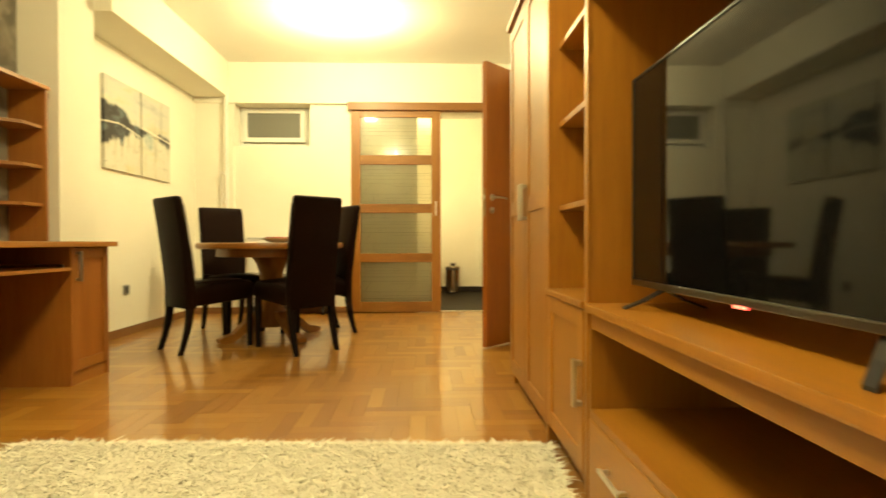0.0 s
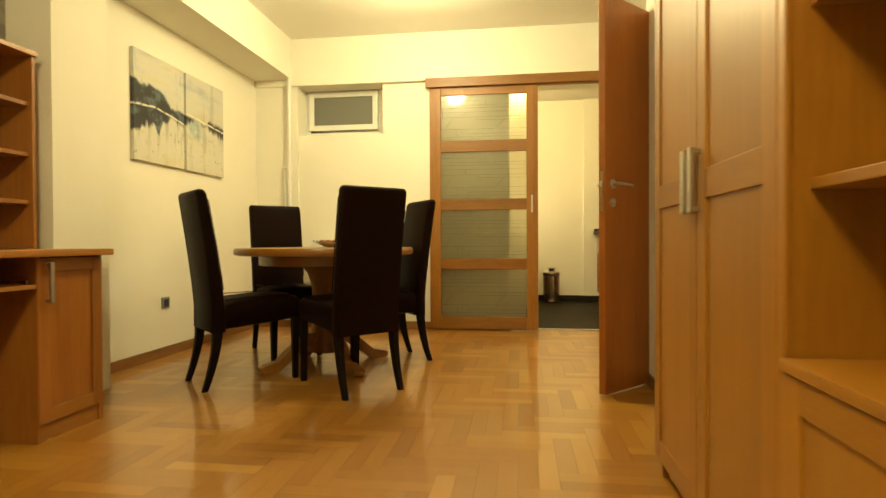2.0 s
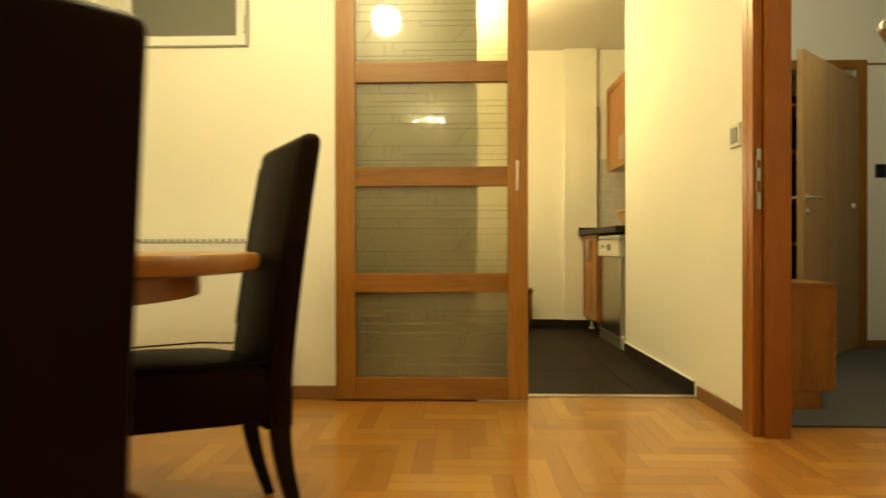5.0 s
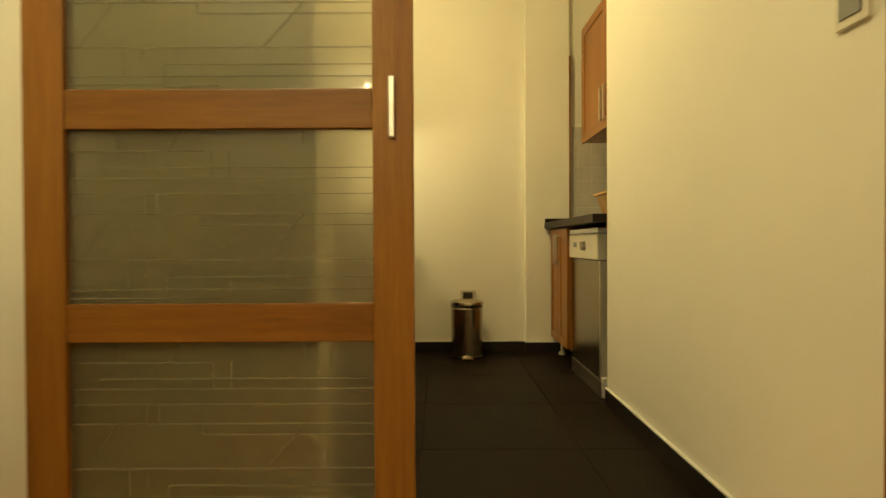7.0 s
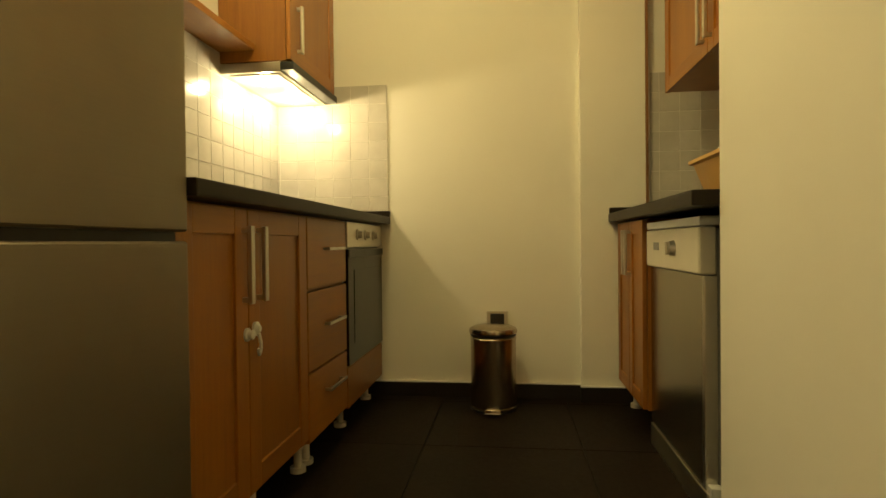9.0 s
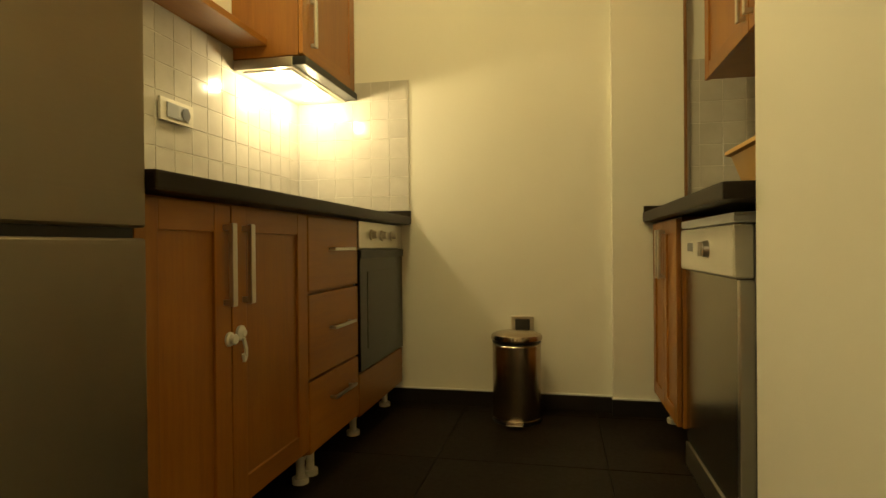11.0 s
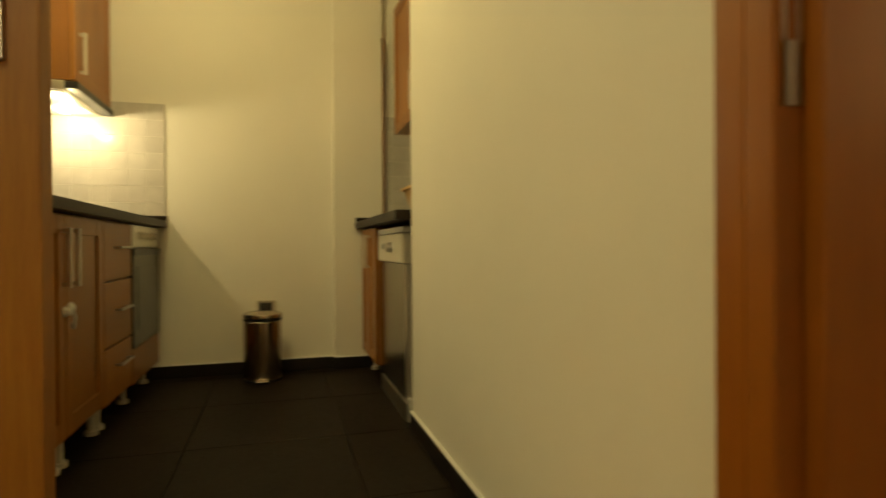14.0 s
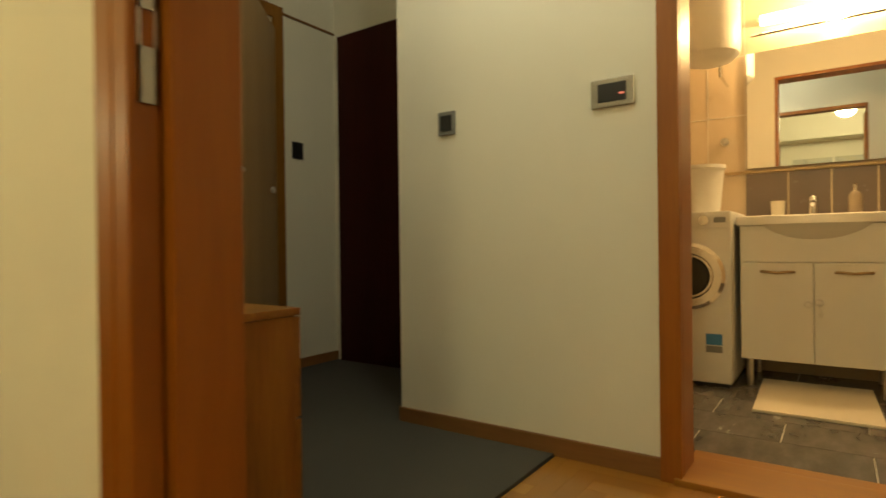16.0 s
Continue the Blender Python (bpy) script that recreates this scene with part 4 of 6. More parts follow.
d1 = framed_door(wd, FX, 2.302, 2.791, 0.078, TOP - 0.01, (UNIT_Z, UNIT_Y), split=(0.968, 1.047), rail=0.068)
d2 = framed_door(wd, FX, 2.797, 3.288, 0.078, TOP - 0.01, (UNIT_Z, UNIT_Y), split=(0.968, 1.047), rail=0.068)
bar_handle(d1, FX, 2.770, 0.93, 1.11, width=0.032)
bar_handle(d2, FX, 2.838, 0.93, 1.11, width=0.032)

su = thing("shelf_unit", "open beech shelf unit over a framed cupboard", "shelf unit", (0, 0, 0))
bm = bmesh.new()
box(bm, FX + 0.012, 1.125, 2.272, 2.297, 0.0, TOP, 0.002)
box(bm, FX + 0.012, 1.125, 1.722, 1.745, 0.0, TOP, 0.002)
box(bm, 1.105, 1.125, 1.745, 2.272, 0.0, TOP)
box(bm, FX + 0.014, 1.105, 1.745, 2.272, TOP - 0.025, TOP)
part("body", bm, UNIT_Z, su)
part("front_stile", bx(FX, FX + 0.012, 2.268, 2.299, 0.0, TOP, 0.003), UNIT_Z, su)
part("front_stile", bx(FX, FX + 0.012, 1.719, 1.750, 0.0, TOP, 0.003), UNIT_Z, su)
for z in (0.947, 1.284, 1.60):
    part("shelf", bx(FX + 0.045, 1.105, 1.746, 2.271, z, z + 0.022, 0.003), UNIT_Y, su)
part("cupboard_top", bx(FX - 0.012, 1.105, 1.751, 2.267, 0.612, 0.636, 0.007), UNIT_Y, su)
d = framed_door(su, FX - 0.004, 1.753, 2.266, 0.09, 0.608, (UNIT_Z, UNIT_Y), rail=0.062)
bar_handle(d, FX - 0.004, 1.768, 0.30, 0.45, width=0.03)
part("plinth", bx(FX + 0.045, FX + 0.06, 1.746, 2.271, 0.0, 0.085), UNIT_Y, su)

tu = thing("tv_unit", "beech television unit with open shelf and drawers", "tv unit", (0, 0, 0))
Y0 = -0.1
part("top_shelf", bx(FX - 0.008, 1.104, Y0, 1.718, 0.607, 0.634, 0.005), UNIT_Y, tu)
part("front_apron", bx(FX + 0.012, FX + 0.03, Y0, 1.718, 0.556, 0.606, 0.002), UNIT_Y, tu)
part("lower_shelf", bx(FX + 0.002, 1.10, Y0, 1.695, 0.288, 0.314, 0.003), UNIT_Y, tu)
part("back_panel", bx(1.105, 1.125, Y0, 1.718, 0.0, TOP), UNIT_Z, tu)
part("end_panel", bx(FX, 1.105, Y0 - 0.03, Y0, 0.0, TOP), UNIT_Z, tu)
part("end_panel", bx(FX + 0.006, 1.104, 1.697, 1.717, 0.0, 0.555), UNIT_Z, tu)
part("overhead_cupboard", bx(FX + 0.004, 1.104, Y0, 1.718, 1.575, TOP, 0.004), UNIT_Y, tu)
for y0, y1 in ((Y0 + 0.003, 0.8), (0.806, 1.694)):
    dr = part("drawer_front", bx(FX - 0.002, FX + 0.018, y0, y1, 0.03, 0.285, 0.004), UNIT_Y, tu)
    mid = (y0 + y1) / 2
    bar_handle(dr, FX - 0.002, 1.355 if y1 > 1 else mid - 0.08, 0.192, 0, lying=True, y1=1.52 if y1 > 1 else mid + 0.08)

TA = (0.645, 1.13, 0.634)
tv = thing("television", "large black flat television on two splayed feet", "television", TA)
TZ0, TZ1, TY0, TY1, TX = 0.694, 1.304, 0.588, 1.670, 0.618
part("screen", rel(bx(TX + 0.003, TX + 0.010, TY0 + 0.008, TY1 - 0.008, TZ0 + 0.018, TZ1 - 0.008), TA), SCREEN, tv, "dark glossy switched-off screen")
bm = bmesh.new()
box(bm, TX + 0.008, TX + 0.038, TY0 + 0.004, TY1 - 0.004, TZ0 + 0.004, TZ1 - 0.004, 0.004)
box(bm, TX + 0.036, TX + 0.078, TY0 + 0.1, TY1 - 0.1, TZ0 + 0.03, TZ1 - 0.2, 0.012)
part("housing", rel(bm, TA), BLACK, tv)
bm = bmesh.new()
box(bm, TX, TX + 0.023, TY0, TY0 + 0.008, TZ0, TZ1, 0.002)
box(bm, TX, TX + 0.023, TY1 - 0.008, TY1, TZ0, TZ1, 0.002)
box(bm, TX, TX + 0.023, TY0 + 0.008, TY1 - 0.008, TZ1 - 0.008, TZ1, 0.002)
part("bezel", rel(bm, TA), BLACK, tv)
part("lower_bezel", rel(bx(TX - 0.002, TX + 0.024, TY0 + 0.008, TY1 - 0.008, TZ0, TZ0 + 0.018, 0.003), TA), TVEDGE, tv, "dark metallic lower edge")
part("standby_light", rel(bx(TX - 0.006, TX - 0.001, 1.055, 1.105, TZ0 - 0.004, TZ0 + 0.001), TA), REDGLOW, tv, "red standby light")
for yy, tip in ((TY0 + 0.165, -0.07), (TY1 - 0.19, 0.07)):
    bm = bmesh.new()
    for x1 in (0.552, 0.78):
        rings = []
        for u in (0, 0.5, 1):
            x, y = 0.636 + (x1 - 0.636) * u, yy + tip * u
            zt = TZ0 + 0.008 - 0.058 * u ** 0.8
            rings.append([bm.verts.new((x, y + s * 0.013, z)) for s, z in ((-1, zt - 0.006), (1, zt - 0.006), (1, zt), (-1, zt))])
        for p, q in zip(rings, rings[1:]):
            for i in range(4):
                bm.faces.new((p[i], p[(i + 1) % 4], q[(i + 1) % 4], q[i]))
        bm.faces.new(rings[0])
        bm.faces.new(rings[-1])
    mn = min(v.co.z for v in bm.verts)
    bmesh.ops.translate(bm, verts=bm.verts, vec=(0, 0, 0.6345 - mn))
    part("stand_foot", rel(bm, TA), BLACK, tv)

# ---------------------------------------------------------------- desk with hutch
DX = -2.02
dk = thing("desk", "cherry veneered computer desk with pedestals and keyboard tray", "desk", (-2.3, 2.8, 0))
DA = (-2.3, 2.8, 0)
part("desktop", rel(bx(LEFT + 0.005, -1.96, 1.75, 3.66, 0.80, 0.831, 0.008), DA), DESK_Y, dk)
part("pedestal_side", rel(bx(LEFT + 0.01, DX - 0.002, 3.275, 3.295, 0.0, 0.80), DA), DESK_Z, dk)
part("pedestal_side", rel(bx(LEFT + 0.01, DX - 0.002, 3.63, 3.65, 0.0, 0.80), DA), DESK_Z, dk)
part("pedestal_side", rel(bx(LEFT + 0.01, DX - 0.002, 2.495, 2.515, 0.0, 0.80), DA), DESK_Z, dk)
part("pedestal_side", rel(bx(LEFT + 0.01, DX - 0.002, 1.80, 1.82, 0.0, 0.80), DA), DESK_Z, dk)
part("back_panel", rel(bx(LEFT + 0.01, LEFT + 0.028, 1.82, 3.63, 0.1, 0.80), DA), DESK_Y, dk)
part("plinth", rel(bx(DX - 0.03, DX - 0.012, 3.295, 3.63, 0.0, 0.075), DA), DESK_Y, dk)
part("plinth", rel(bx(DX - 0.03, DX - 0.012, 1.82, 2.495, 0.0, 0.075), DA), DESK_Y, dk)
d = framed_door(dk, DX + 0.002, 3.278, 3.648, 0.08, 0.793, (DESK_Z, DESK_Y), out=1, rail=0.06)
bar_handle(d, DX + 0.002, 3.325, 0.60, 0.775, out=1, width=0.02)
for o in (d, *d.children_recursive):
    o.data.transform(Matrix.Translation((2.3, -2.8, 0)))
for z0, z1 in ((0.08, 0.33), (0.335, 0.585), (0.59, 0.793)):
    f = part("drawer_front", rel(bx(DX - 0.016, DX + 0.004, 1.80, 2.515, z0, z1, 0.003), DA), DESK_Y, dk)
    g = bar_handle(f, DX + 0.004, 2.09, (z0 + z1) / 2, 0, out=1, lying=True, y1=2.23)
    g.data.transform(Matrix.Translation((2.3, -2.8, 0)))
part("keyboard_tray", rel(bx(-2.45, DX + 0.01, 2.53, 3.262, 0.665, 0.683, 0.003), DA), DESK_Y, dk)
for ya, yb in ((2.517, 2.529), (3.263, 3.274)):
    part("tray_runner", rel(bx(-2.45, -2.06, ya, yb, 0.665, 0.70), DA), NICKEL, dk)

def slab(outline, z0, z1):
    bm = bmesh.new()
    lo = [bm.verts.new((x, y, z0)) for x, y in outline]
    hi = [bm.verts.new((x, y, z1)) for x, y in outline]
    n = len(outline)
    for k in range(n):
        bm.faces.new((lo[k], lo[(k + 1) % n], hi[(k + 1) % n], hi[k]))
    bm.faces.new(hi)
    bm.faces.new(list(reversed(lo)))
    bmesh.ops.recalc_face_normals(bm, faces=bm.faces)
    return bm


HA = (-2.55, 2.8, 0.832)
hu = thing("desk_hutch", "cherry veneered shelf hutch standing on the desk", "shelf", HA)
part("side_panel", rel(bx(LEFT + 0.012, -2.42, 3.68, 3.70, 0.833, 1.80, 0.003), HA), DESK_Z, hu)
part("side_panel", rel(bx(LEFT + 0.012, -2.42, 1.80, 1.82, 0.833, 1.80, 0.003), HA), DESK_Z, hu)
part("top_shelf", rel(bx(LEFT + 0.012, -2.41, 1.78, 3.71, 1.80, 1.825, 0.003), HA), DESK_Y, hu)
for z in (1.055, 1.295, 1.55):
    part("corner_shelf", rel(slab([(LEFT + 0.013, 3.36), (-2.60, 3.36), (-2.44, 3.50), (-2.44, 3.679), (LEFT + 0.013, 3.679)], z, z + 0.02), HA), DESK_Y, hu)
structure("wallpaper_west", bx(LEFT, LEFT + 0.006, 0.6, 3.778, 0.08, CEIL_L - 0.001), WALLPAPER, "grey wallpaper with crossing brush strokes behind the desk", "wallpaper")

# armchair beside the rug
AA = (-2.1, 1.75, 0.03)
arm = thing("armchair", "black leather armchair with a rounded arm", "armchair", AA)


def arm_bm(y0, y1):
    bm = bmesh.new()
    prof = [(-0.42, 0.0), (0.42, 0.0), (0.42, 0.42)] + [(0.42 * math.cos(a) , 0.42 + 0.16 * math.sin(a)) for a in [radians(k) for k in range(15, 180, 15)]] + [(-0.42, 0.42)]
    r0 = [bm.verts.new((x, y0, z)) for x, z in prof]
    r1 = [bm.verts.new((x, y1, z)) for x, z in prof]
    n = len(prof)
    for k in range(n):
        bm.faces.new((r0[k], r0[(k + 1) % n], r1[(k + 1) % n], r1[k]))
    bm.faces.new(r0)
    bm.faces.new(list(reversed(r1)))
    return bm


part("arm", arm_bm(0.20, 0.36), BLACKLEATHER, arm, "", True)
part("arm", arm_bm(-0.52, -0.36), BLACKLEATHER, arm, "", True)
part("seat_cushion", bx(-0.38, 0.42, -0.355, 0.195, 0.06, 0.42, 0.05, 3), BLACKLEATHER, arm, "", True)
part("backrest", bx(-0.55, -0.425, -0.5, 0.34, 0.05, 0.80, 0.05, 3), BLACKLEATHER, arm, "", True)

# shag rug: tufts on a backing
rug = thing("shag_rug", "thick cream long pile rug on the parquet", "rug", (-0.6, 1.0, 0.0), turn=-2.5)
part("backing", bx(-1.05, 1.0, -0.25, 1.22, 0.001, 0.014, 0.004), RUGMAT, rug)
nr = np.random.default_rng(5)
N = 90000
px = nr.uniform(-1.07, 1.02, N)
py = 1.245 - nr.random(N) ** 1.5 * 1.5
h = nr.uniform(0.012, 0.022, N)
lean = nr.normal(0, 0.03, (N, 2))
wdt = nr.uniform(0.005, 0.009, N)
an = nr.uniform(0, math.pi, N)
dx, dy = np.cos(an) * wdt, np.sin(an) * wdt
verts = np.empty((N, 5, 3))
z0 = 0.008
verts[:, 0] = np.stack([px - dx, py - dy, np.full(N, z0)], 1)
verts[:, 1] = np.stack([px + dx, py + dy, np.full(N, z0)], 1)
verts[:, 2] = np.stack([px + dx * 0.9 + lean[:, 0] * 0.4, py + dy * 0.9 + lean[:, 1] * 0.4, z0 + h * 0.6], 1)
verts[:, 3] = np.stack([px - dx * 0.9 + lean[:, 0] * 0.4, py - dy * 0.9 + lean[:, 1] * 0.4, z0 + h * 0.6], 1)
verts[:, 4] = np.stack([px + lean[:, 0], py + lean[:, 1], z0 + h], 1)
idx = np.arange(N) * 5
faces = [(i, i + 1, i + 2, i + 3) for i in idx.tolist()] + [(i + 3, i + 2, i + 4) for i in idx.tolist()]
me = bpy.data.meshes.new("pile_layer")
me.from_pydata(verts.reshape(-1, 3).tolist(), [], faces)
me.materials.append(RUGMAT)
pile = new("pile_layer", me)
pile.parent = rug
pile["kind"] = "stuff"

# ---------------------------------------------------------------- kitchen, range side
KX = -0.19
FRA = (-0.47, 7.2, 0.0)
fg = thing("refrigerator", "tall brushed steel fridge freezer", "refrigerator", FRA)
part("body", rel(bx(-0.79, -0.215, 6.88, 7.515, 0.03, 1.98, 0.006), FRA), GREYPL, fg)
part("upper_door", rel(bx(-0.21, -0.15, 6.88, 7.515, 0.892, 1.98, 0.012, 3), FRA), FRIDGE, fg)
part("lower_door", rel(bx(-0.21, -0.15, 6.88, 7.515, 0.06, 0.872, 0.012, 3), FRA), FRIDGE, fg)
part("door_gap", rel(bx(-0.214, -0.175, 6.89, 7.505, 0.872, 0.892), FRA), BLACK, fg)
for x in (-0.7, -0.25):
    for y in (6.93, 7.46):
        part("foot", rel(cyl(bmesh.new(), (x, y, 0.0), (x, y, 0.032), 0.02), FRA), BLACK, fg)


def plastic_legs(parent, spots, h):
    for x, y in spots:
        bm = cyl(bmesh.new(), (x, y, 0.0), (x, y, 0.02), 0.03, 0.03, 16)
        cyl(bm, (x, y, 0.02), (x, y, h - 0.02), 0.016, 0.016, 12)
        cyl(bm, (x, y, h - 0.045), (x, y, h), 0.02, 0.028, 12)
        part("leg", bm, IVORY, parent, "", True)


bc = thing("base_cabinet", "beech kitchen base cabinet with two framed doors on plastic legs", "cabinet")
part("body", bx(-0.78, KX - 0.022, 7.525, 8.325, 0.15, 0.968), KIT_Z, bc)
dA = framed_door(bc, KX, 7.527, 7.868, 0.155, 0.962, (KIT_Z, KIT_Y), out=1, rail=0.07)
dB = framed_door(bc, KX, 7.873, 8.325, 0.155, 0.962, (KIT_Z, KIT_Y), out=1, rail=0.07)
bar_handle(dA, KX, 7.842, 0.70, 0.915, out=1, width=0.022)
bar_handle(dB, KX, 7.93, 0.70, 0.915, out=1, width=0.022)
plastic_legs(bc, [(KX - 0.08, 7.60), (KX - 0.08, 7.95), (KX - 0.08, 8.03)], 0.15)
# child locks on the doors
lk = thing("child_lock", "white plastic child safety lock on the cabinet doors", "child lock", (KX, 7.88, 0.61))
bm = lathe([(0.026, 0.0), (0.026, 0.008), (0.018, 0.012), (0.014, 0.022), (0.02, 0.026), (0.016, 0.03)], 24)
bmesh.ops.rotate(bm, verts=bm.verts, cent=(0, 0, 0), matrix=Matrix.Rotation(radians(90), 3, "Y"))
bmesh.ops.translate(bm, verts=bm.verts, vec=(0.001, -0.035, 0.005))
part("knob", bm, WHITEPL, lk, "", True)
bm = lathe([(0.028, 0.0), (0.028, 0.01), (0.02, 0.016), (0.012, 0.024)], 24)
bmesh.ops.rotate(bm, verts=bm.verts, cent=(0, 0, 0), matrix=Matrix.Rotation(radians(90), 3, "Y"))
bmesh.ops.translate(bm, verts=bm.verts, vec=(0.001, 0.035, 0.018))
tube(bm, [(0.02, 0.03, 0.0), (0.024, 0.04, -0.04), (0.018, 0.05, -0.07), (0.018, 0.038, -0.085), (0.02, 0.028, -0.06)], 0.007, 8)
part("strap", bm, WHITEPL, lk, "", True)

dc = thing("drawer_cabinet", "beech kitchen cabinet with three drawers on plastic legs", "cabinet")
part("body", bx(-0.78, KX - 0.022, 8.332, 8.815, 0.13, 0.968), KIT_Z, dc)
for z0, z1, hz in ((0.135, 0.385, 0.285), (0.393, 0.686, 0.545), (0.696, 0.962, 0.838)):
    f = part("drawer_front", bx(KX - 0.02, KX, 8.334, 8.813, z0, z1, 0.006), KIT_Y, dc)
    bar_handle(f, KX, 8.50, hz, 0, out=1, lying=True, y1=8.72)
plastic_legs(dc, [(KX - 0.08, 8.42), (KX - 0.08, 8.50)], 0.13)

ov = thing("oven", "built-in oven with grey control panel and dark glass door", "oven")
part("body", bx(-0.78, KX - 0.02, 8.822, 9.49, 0.305, 0.966), GREYPL, ov)
cp = part("control_panel", bx(KX - 0.02, KX + 0.004, 8.825, 9.488, 0.845, 0.964, 0.004), NICKEL, ov)
for y in (8.99, 9.14, 9.30):
    bm = cyl(bmesh.new(), (KX + 0.004, y, 0.905), (KX + 0.010, y, 0.905), 0.026, 0.026, 24)
    cyl(bm, (KX + 0.010, y, 0.905), (KX + 0.03, y, 0.905), 0.018, 0.015, 24)
    part("knob", bm, IVORY, cp, "ivory control knob", True)
od = part("oven_door", bx(KX - 0.018, KX + 0.006, 8.827, 9.486, 0.312, 0.838, 0.004), OVENGLASS, ov, "black glass oven door")
part("door_trim", bx(KX + 0.006, KX + 0.012, 8.827, 9.486, 0.80, 0.836, 0.002), BLACK, od)
part("inner_window", bx(KX + 0.0062, KX + 0.008, 8.92, 9.40, 0.40, 0.74), OVENGLASS, od)
oc = thing("oven_cabinet", "beech drawer panel below the oven on plastic legs", "cabinet")
part("drawer_front", bx(KX - 0.02, KX, 8.822, 9.49, 0.12, 0.303, 0.005), KIT_Y, oc)
part("body", bx(-0.78, KX - 0.021, 8.822, 9.49, 0.12, 0.303), KIT_Z, oc)
plastic_legs(oc, [(KX - 0.08, 8.95), (KX - 0.08, 9.42)], 0.12)
solid("worktop", bx(-0.795, -0.135, 7.522, FAR - 0.003, 0.97, 1.012, 0.006), COUNTER, "dark stone worktop over the range side cabinets", "worktop")
solid("worktop_upstand", bx(-0.78, -0.135, FAR - 0.02, FAR - 0.001, 1.013, 1.045, 0.003), COUNTER, "dark upstand strip behind the worktop", "upstand")
hob = thing("hob", "black glass hob set in the worktop", "hob")
part("glass", bx(-0.73, -0.22, 8.86, 9.44, 1.0125, 1.02, 0.003), OVENGLASS, hob)

# wall units
hc = thing("hood_cabinet", "beech wall cabinet over the cooker hood", "cabinet")
part("body", bx(-0.795, -0.472, 8.85, 9.495, 1.705, 2.55), KIT_Z, hc)
d = framed_door(hc, -0.45, 8.852, 9.493, 1.71, 2.545, (KIT_Z, KIT_Y), out=1, rail=0.07)
bar_handle(d, -0.45, 8.94, 1.76, 1.98, out=1, width=0.022)
hd = thing("cooker_hood", "slim steel cooker hood with two lit bulbs", "cooker hood")
part("body", bx(-0.79, -0.50, 8.852, 9.492, 1.655, 1.702, 0.004), NICKEL, hd)
part("front_lip", bx(-0.499, -0.435, 8.845, 9.495, 1.66, 1.698, 0.006), BLACK, hd)
part("filter", bx(-0.76, -0.52, 8.88, 9.46, 1.650, 1.6545), GLOSSWHITE, hd)
for y in (8.96, 9.30):
    part("bulb", lathe([(0.02, -0.022), (0.026, -0.012), (0.026, 0.0)], 20, (-0.64, y, 1.65)), glow("bulb_lit", (1.0, 0.82, 0.5), 30.0), hd, "glowing bulb", True).visible_shadow = False
ws = thing("wall_shelf", "narrow beech wall shelf board beside the hood cabinet", "shelf")
part("board", bx(-0.795, -0.62, 7.2, 8.847, 1.755, 1.785, 0.003), KIT_Y, ws)

# backsplash beds (tiles are laid at the end of the file)
splash_w = structure("backsplash_west", bx(-0.80, -0.792, 7.40, FAR, 1.0, 1.752), LIGHTGROUT, "pale grey glazed tile backsplash on the range wall", "backsplash")
splash_n = structure("backsplash_north", bx(-0.792, -0.145, FAR - 0.008, FAR, 1.046, 1.757), LIGHTGROUT, "pale grey glazed tile backsplash beside the hood", "backsplash")
splash_e = structure("backsplash_sink", bx(1.255, 1.75, FAR - 0.012, FAR, 1.0, 1.757), LIGHTGROUT, "pale grey glazed tile backsplash behind the sink", "backsplash")
t, loc = wall_plate("double_socket", "ivory double wall socket on the tiled backsplash", (-0.783, 8.44, 1.37), 0.19, 0.085, (1, 0, 0), (IVORY, GREYPL), "socket")
part("socket_hole", loc(cyl(bmesh.new(), (0.045, 0, 0.012), (0.045, 0, 0.018), 0.024, 0.024, 24)), BLACK, t)
wall_plate("wall_socket", "grey wall socket with dark insert above the bin", (0.462, FAR, 0.44), 0.115, 0.085, (0, -1, 0), (NICKEL, BLACK), "socket")

# sink side
RX = 1.10
DWX = 1.115
dw = thing("dishwasher", "steel dishwasher with ivory control panel and white lid", "dishwasher")
part("body", bx(DWX + 0.055, 1.72, 8.19, 8.865, 0.03, 0.90), GREYPL, dw)
part("door", bx(DWX + 0.018, DWX + 0.055, 8.213, 8.865, 0.092, 0.752, 0.004), STEEL, dw)
part("door_edge", bx(DWX + 0.016, DWX + 0.055, 8.19, 8.2125, 0.092, 0.752, 0.004), NICKEL, dw)
pn = part("control_panel", bx(DWX, DWX + 0.055, 8.19, 8.865, 0.755, 0.905, 0.014, 3), IVORY, dw)
bm = cyl(bmesh.new(), (DWX, 8.46, 0.835), (DWX - 0.018, 8.46, 0.835), 0.028, 0.025, 24)
box(bm, DWX - 0.03, DWX - 0.018, 8.455, 8.465, 0.812, 0.858, 0.002)
part("dial", bm, NICKEL, pn, "silver programme dial", True)
part("display", bx(DWX - 0.0015, DWX + 0.001, 8.66, 8.74, 0.825, 0.855), GREYPL, pn)
part("lid", bx(DWX + 0.002, 1.72, 8.19, 8.868, 0.908, 0.938, 0.01), WHITEPL, dw)
part("kick_plate", bx(DWX + 0.012, DWX + 0.04, 8.165, 8.86, 0.0, 0.088, 0.006), NICKEL, dw)
part("front_foot", bx(DWX + 0.02, DWX + 0.06, 8.15, 8.189, 0.0, 0.11, 0.008), WHITEPL, dw)
sc = thing("sink_cabinet", "beech kitchen cabinet with two framed doors under the sink", "cabinet")
part("body", bx(RX + 0.022, 1.74, 8.875, 9.43, 0.13, 0.958), KIT_Z, sc)
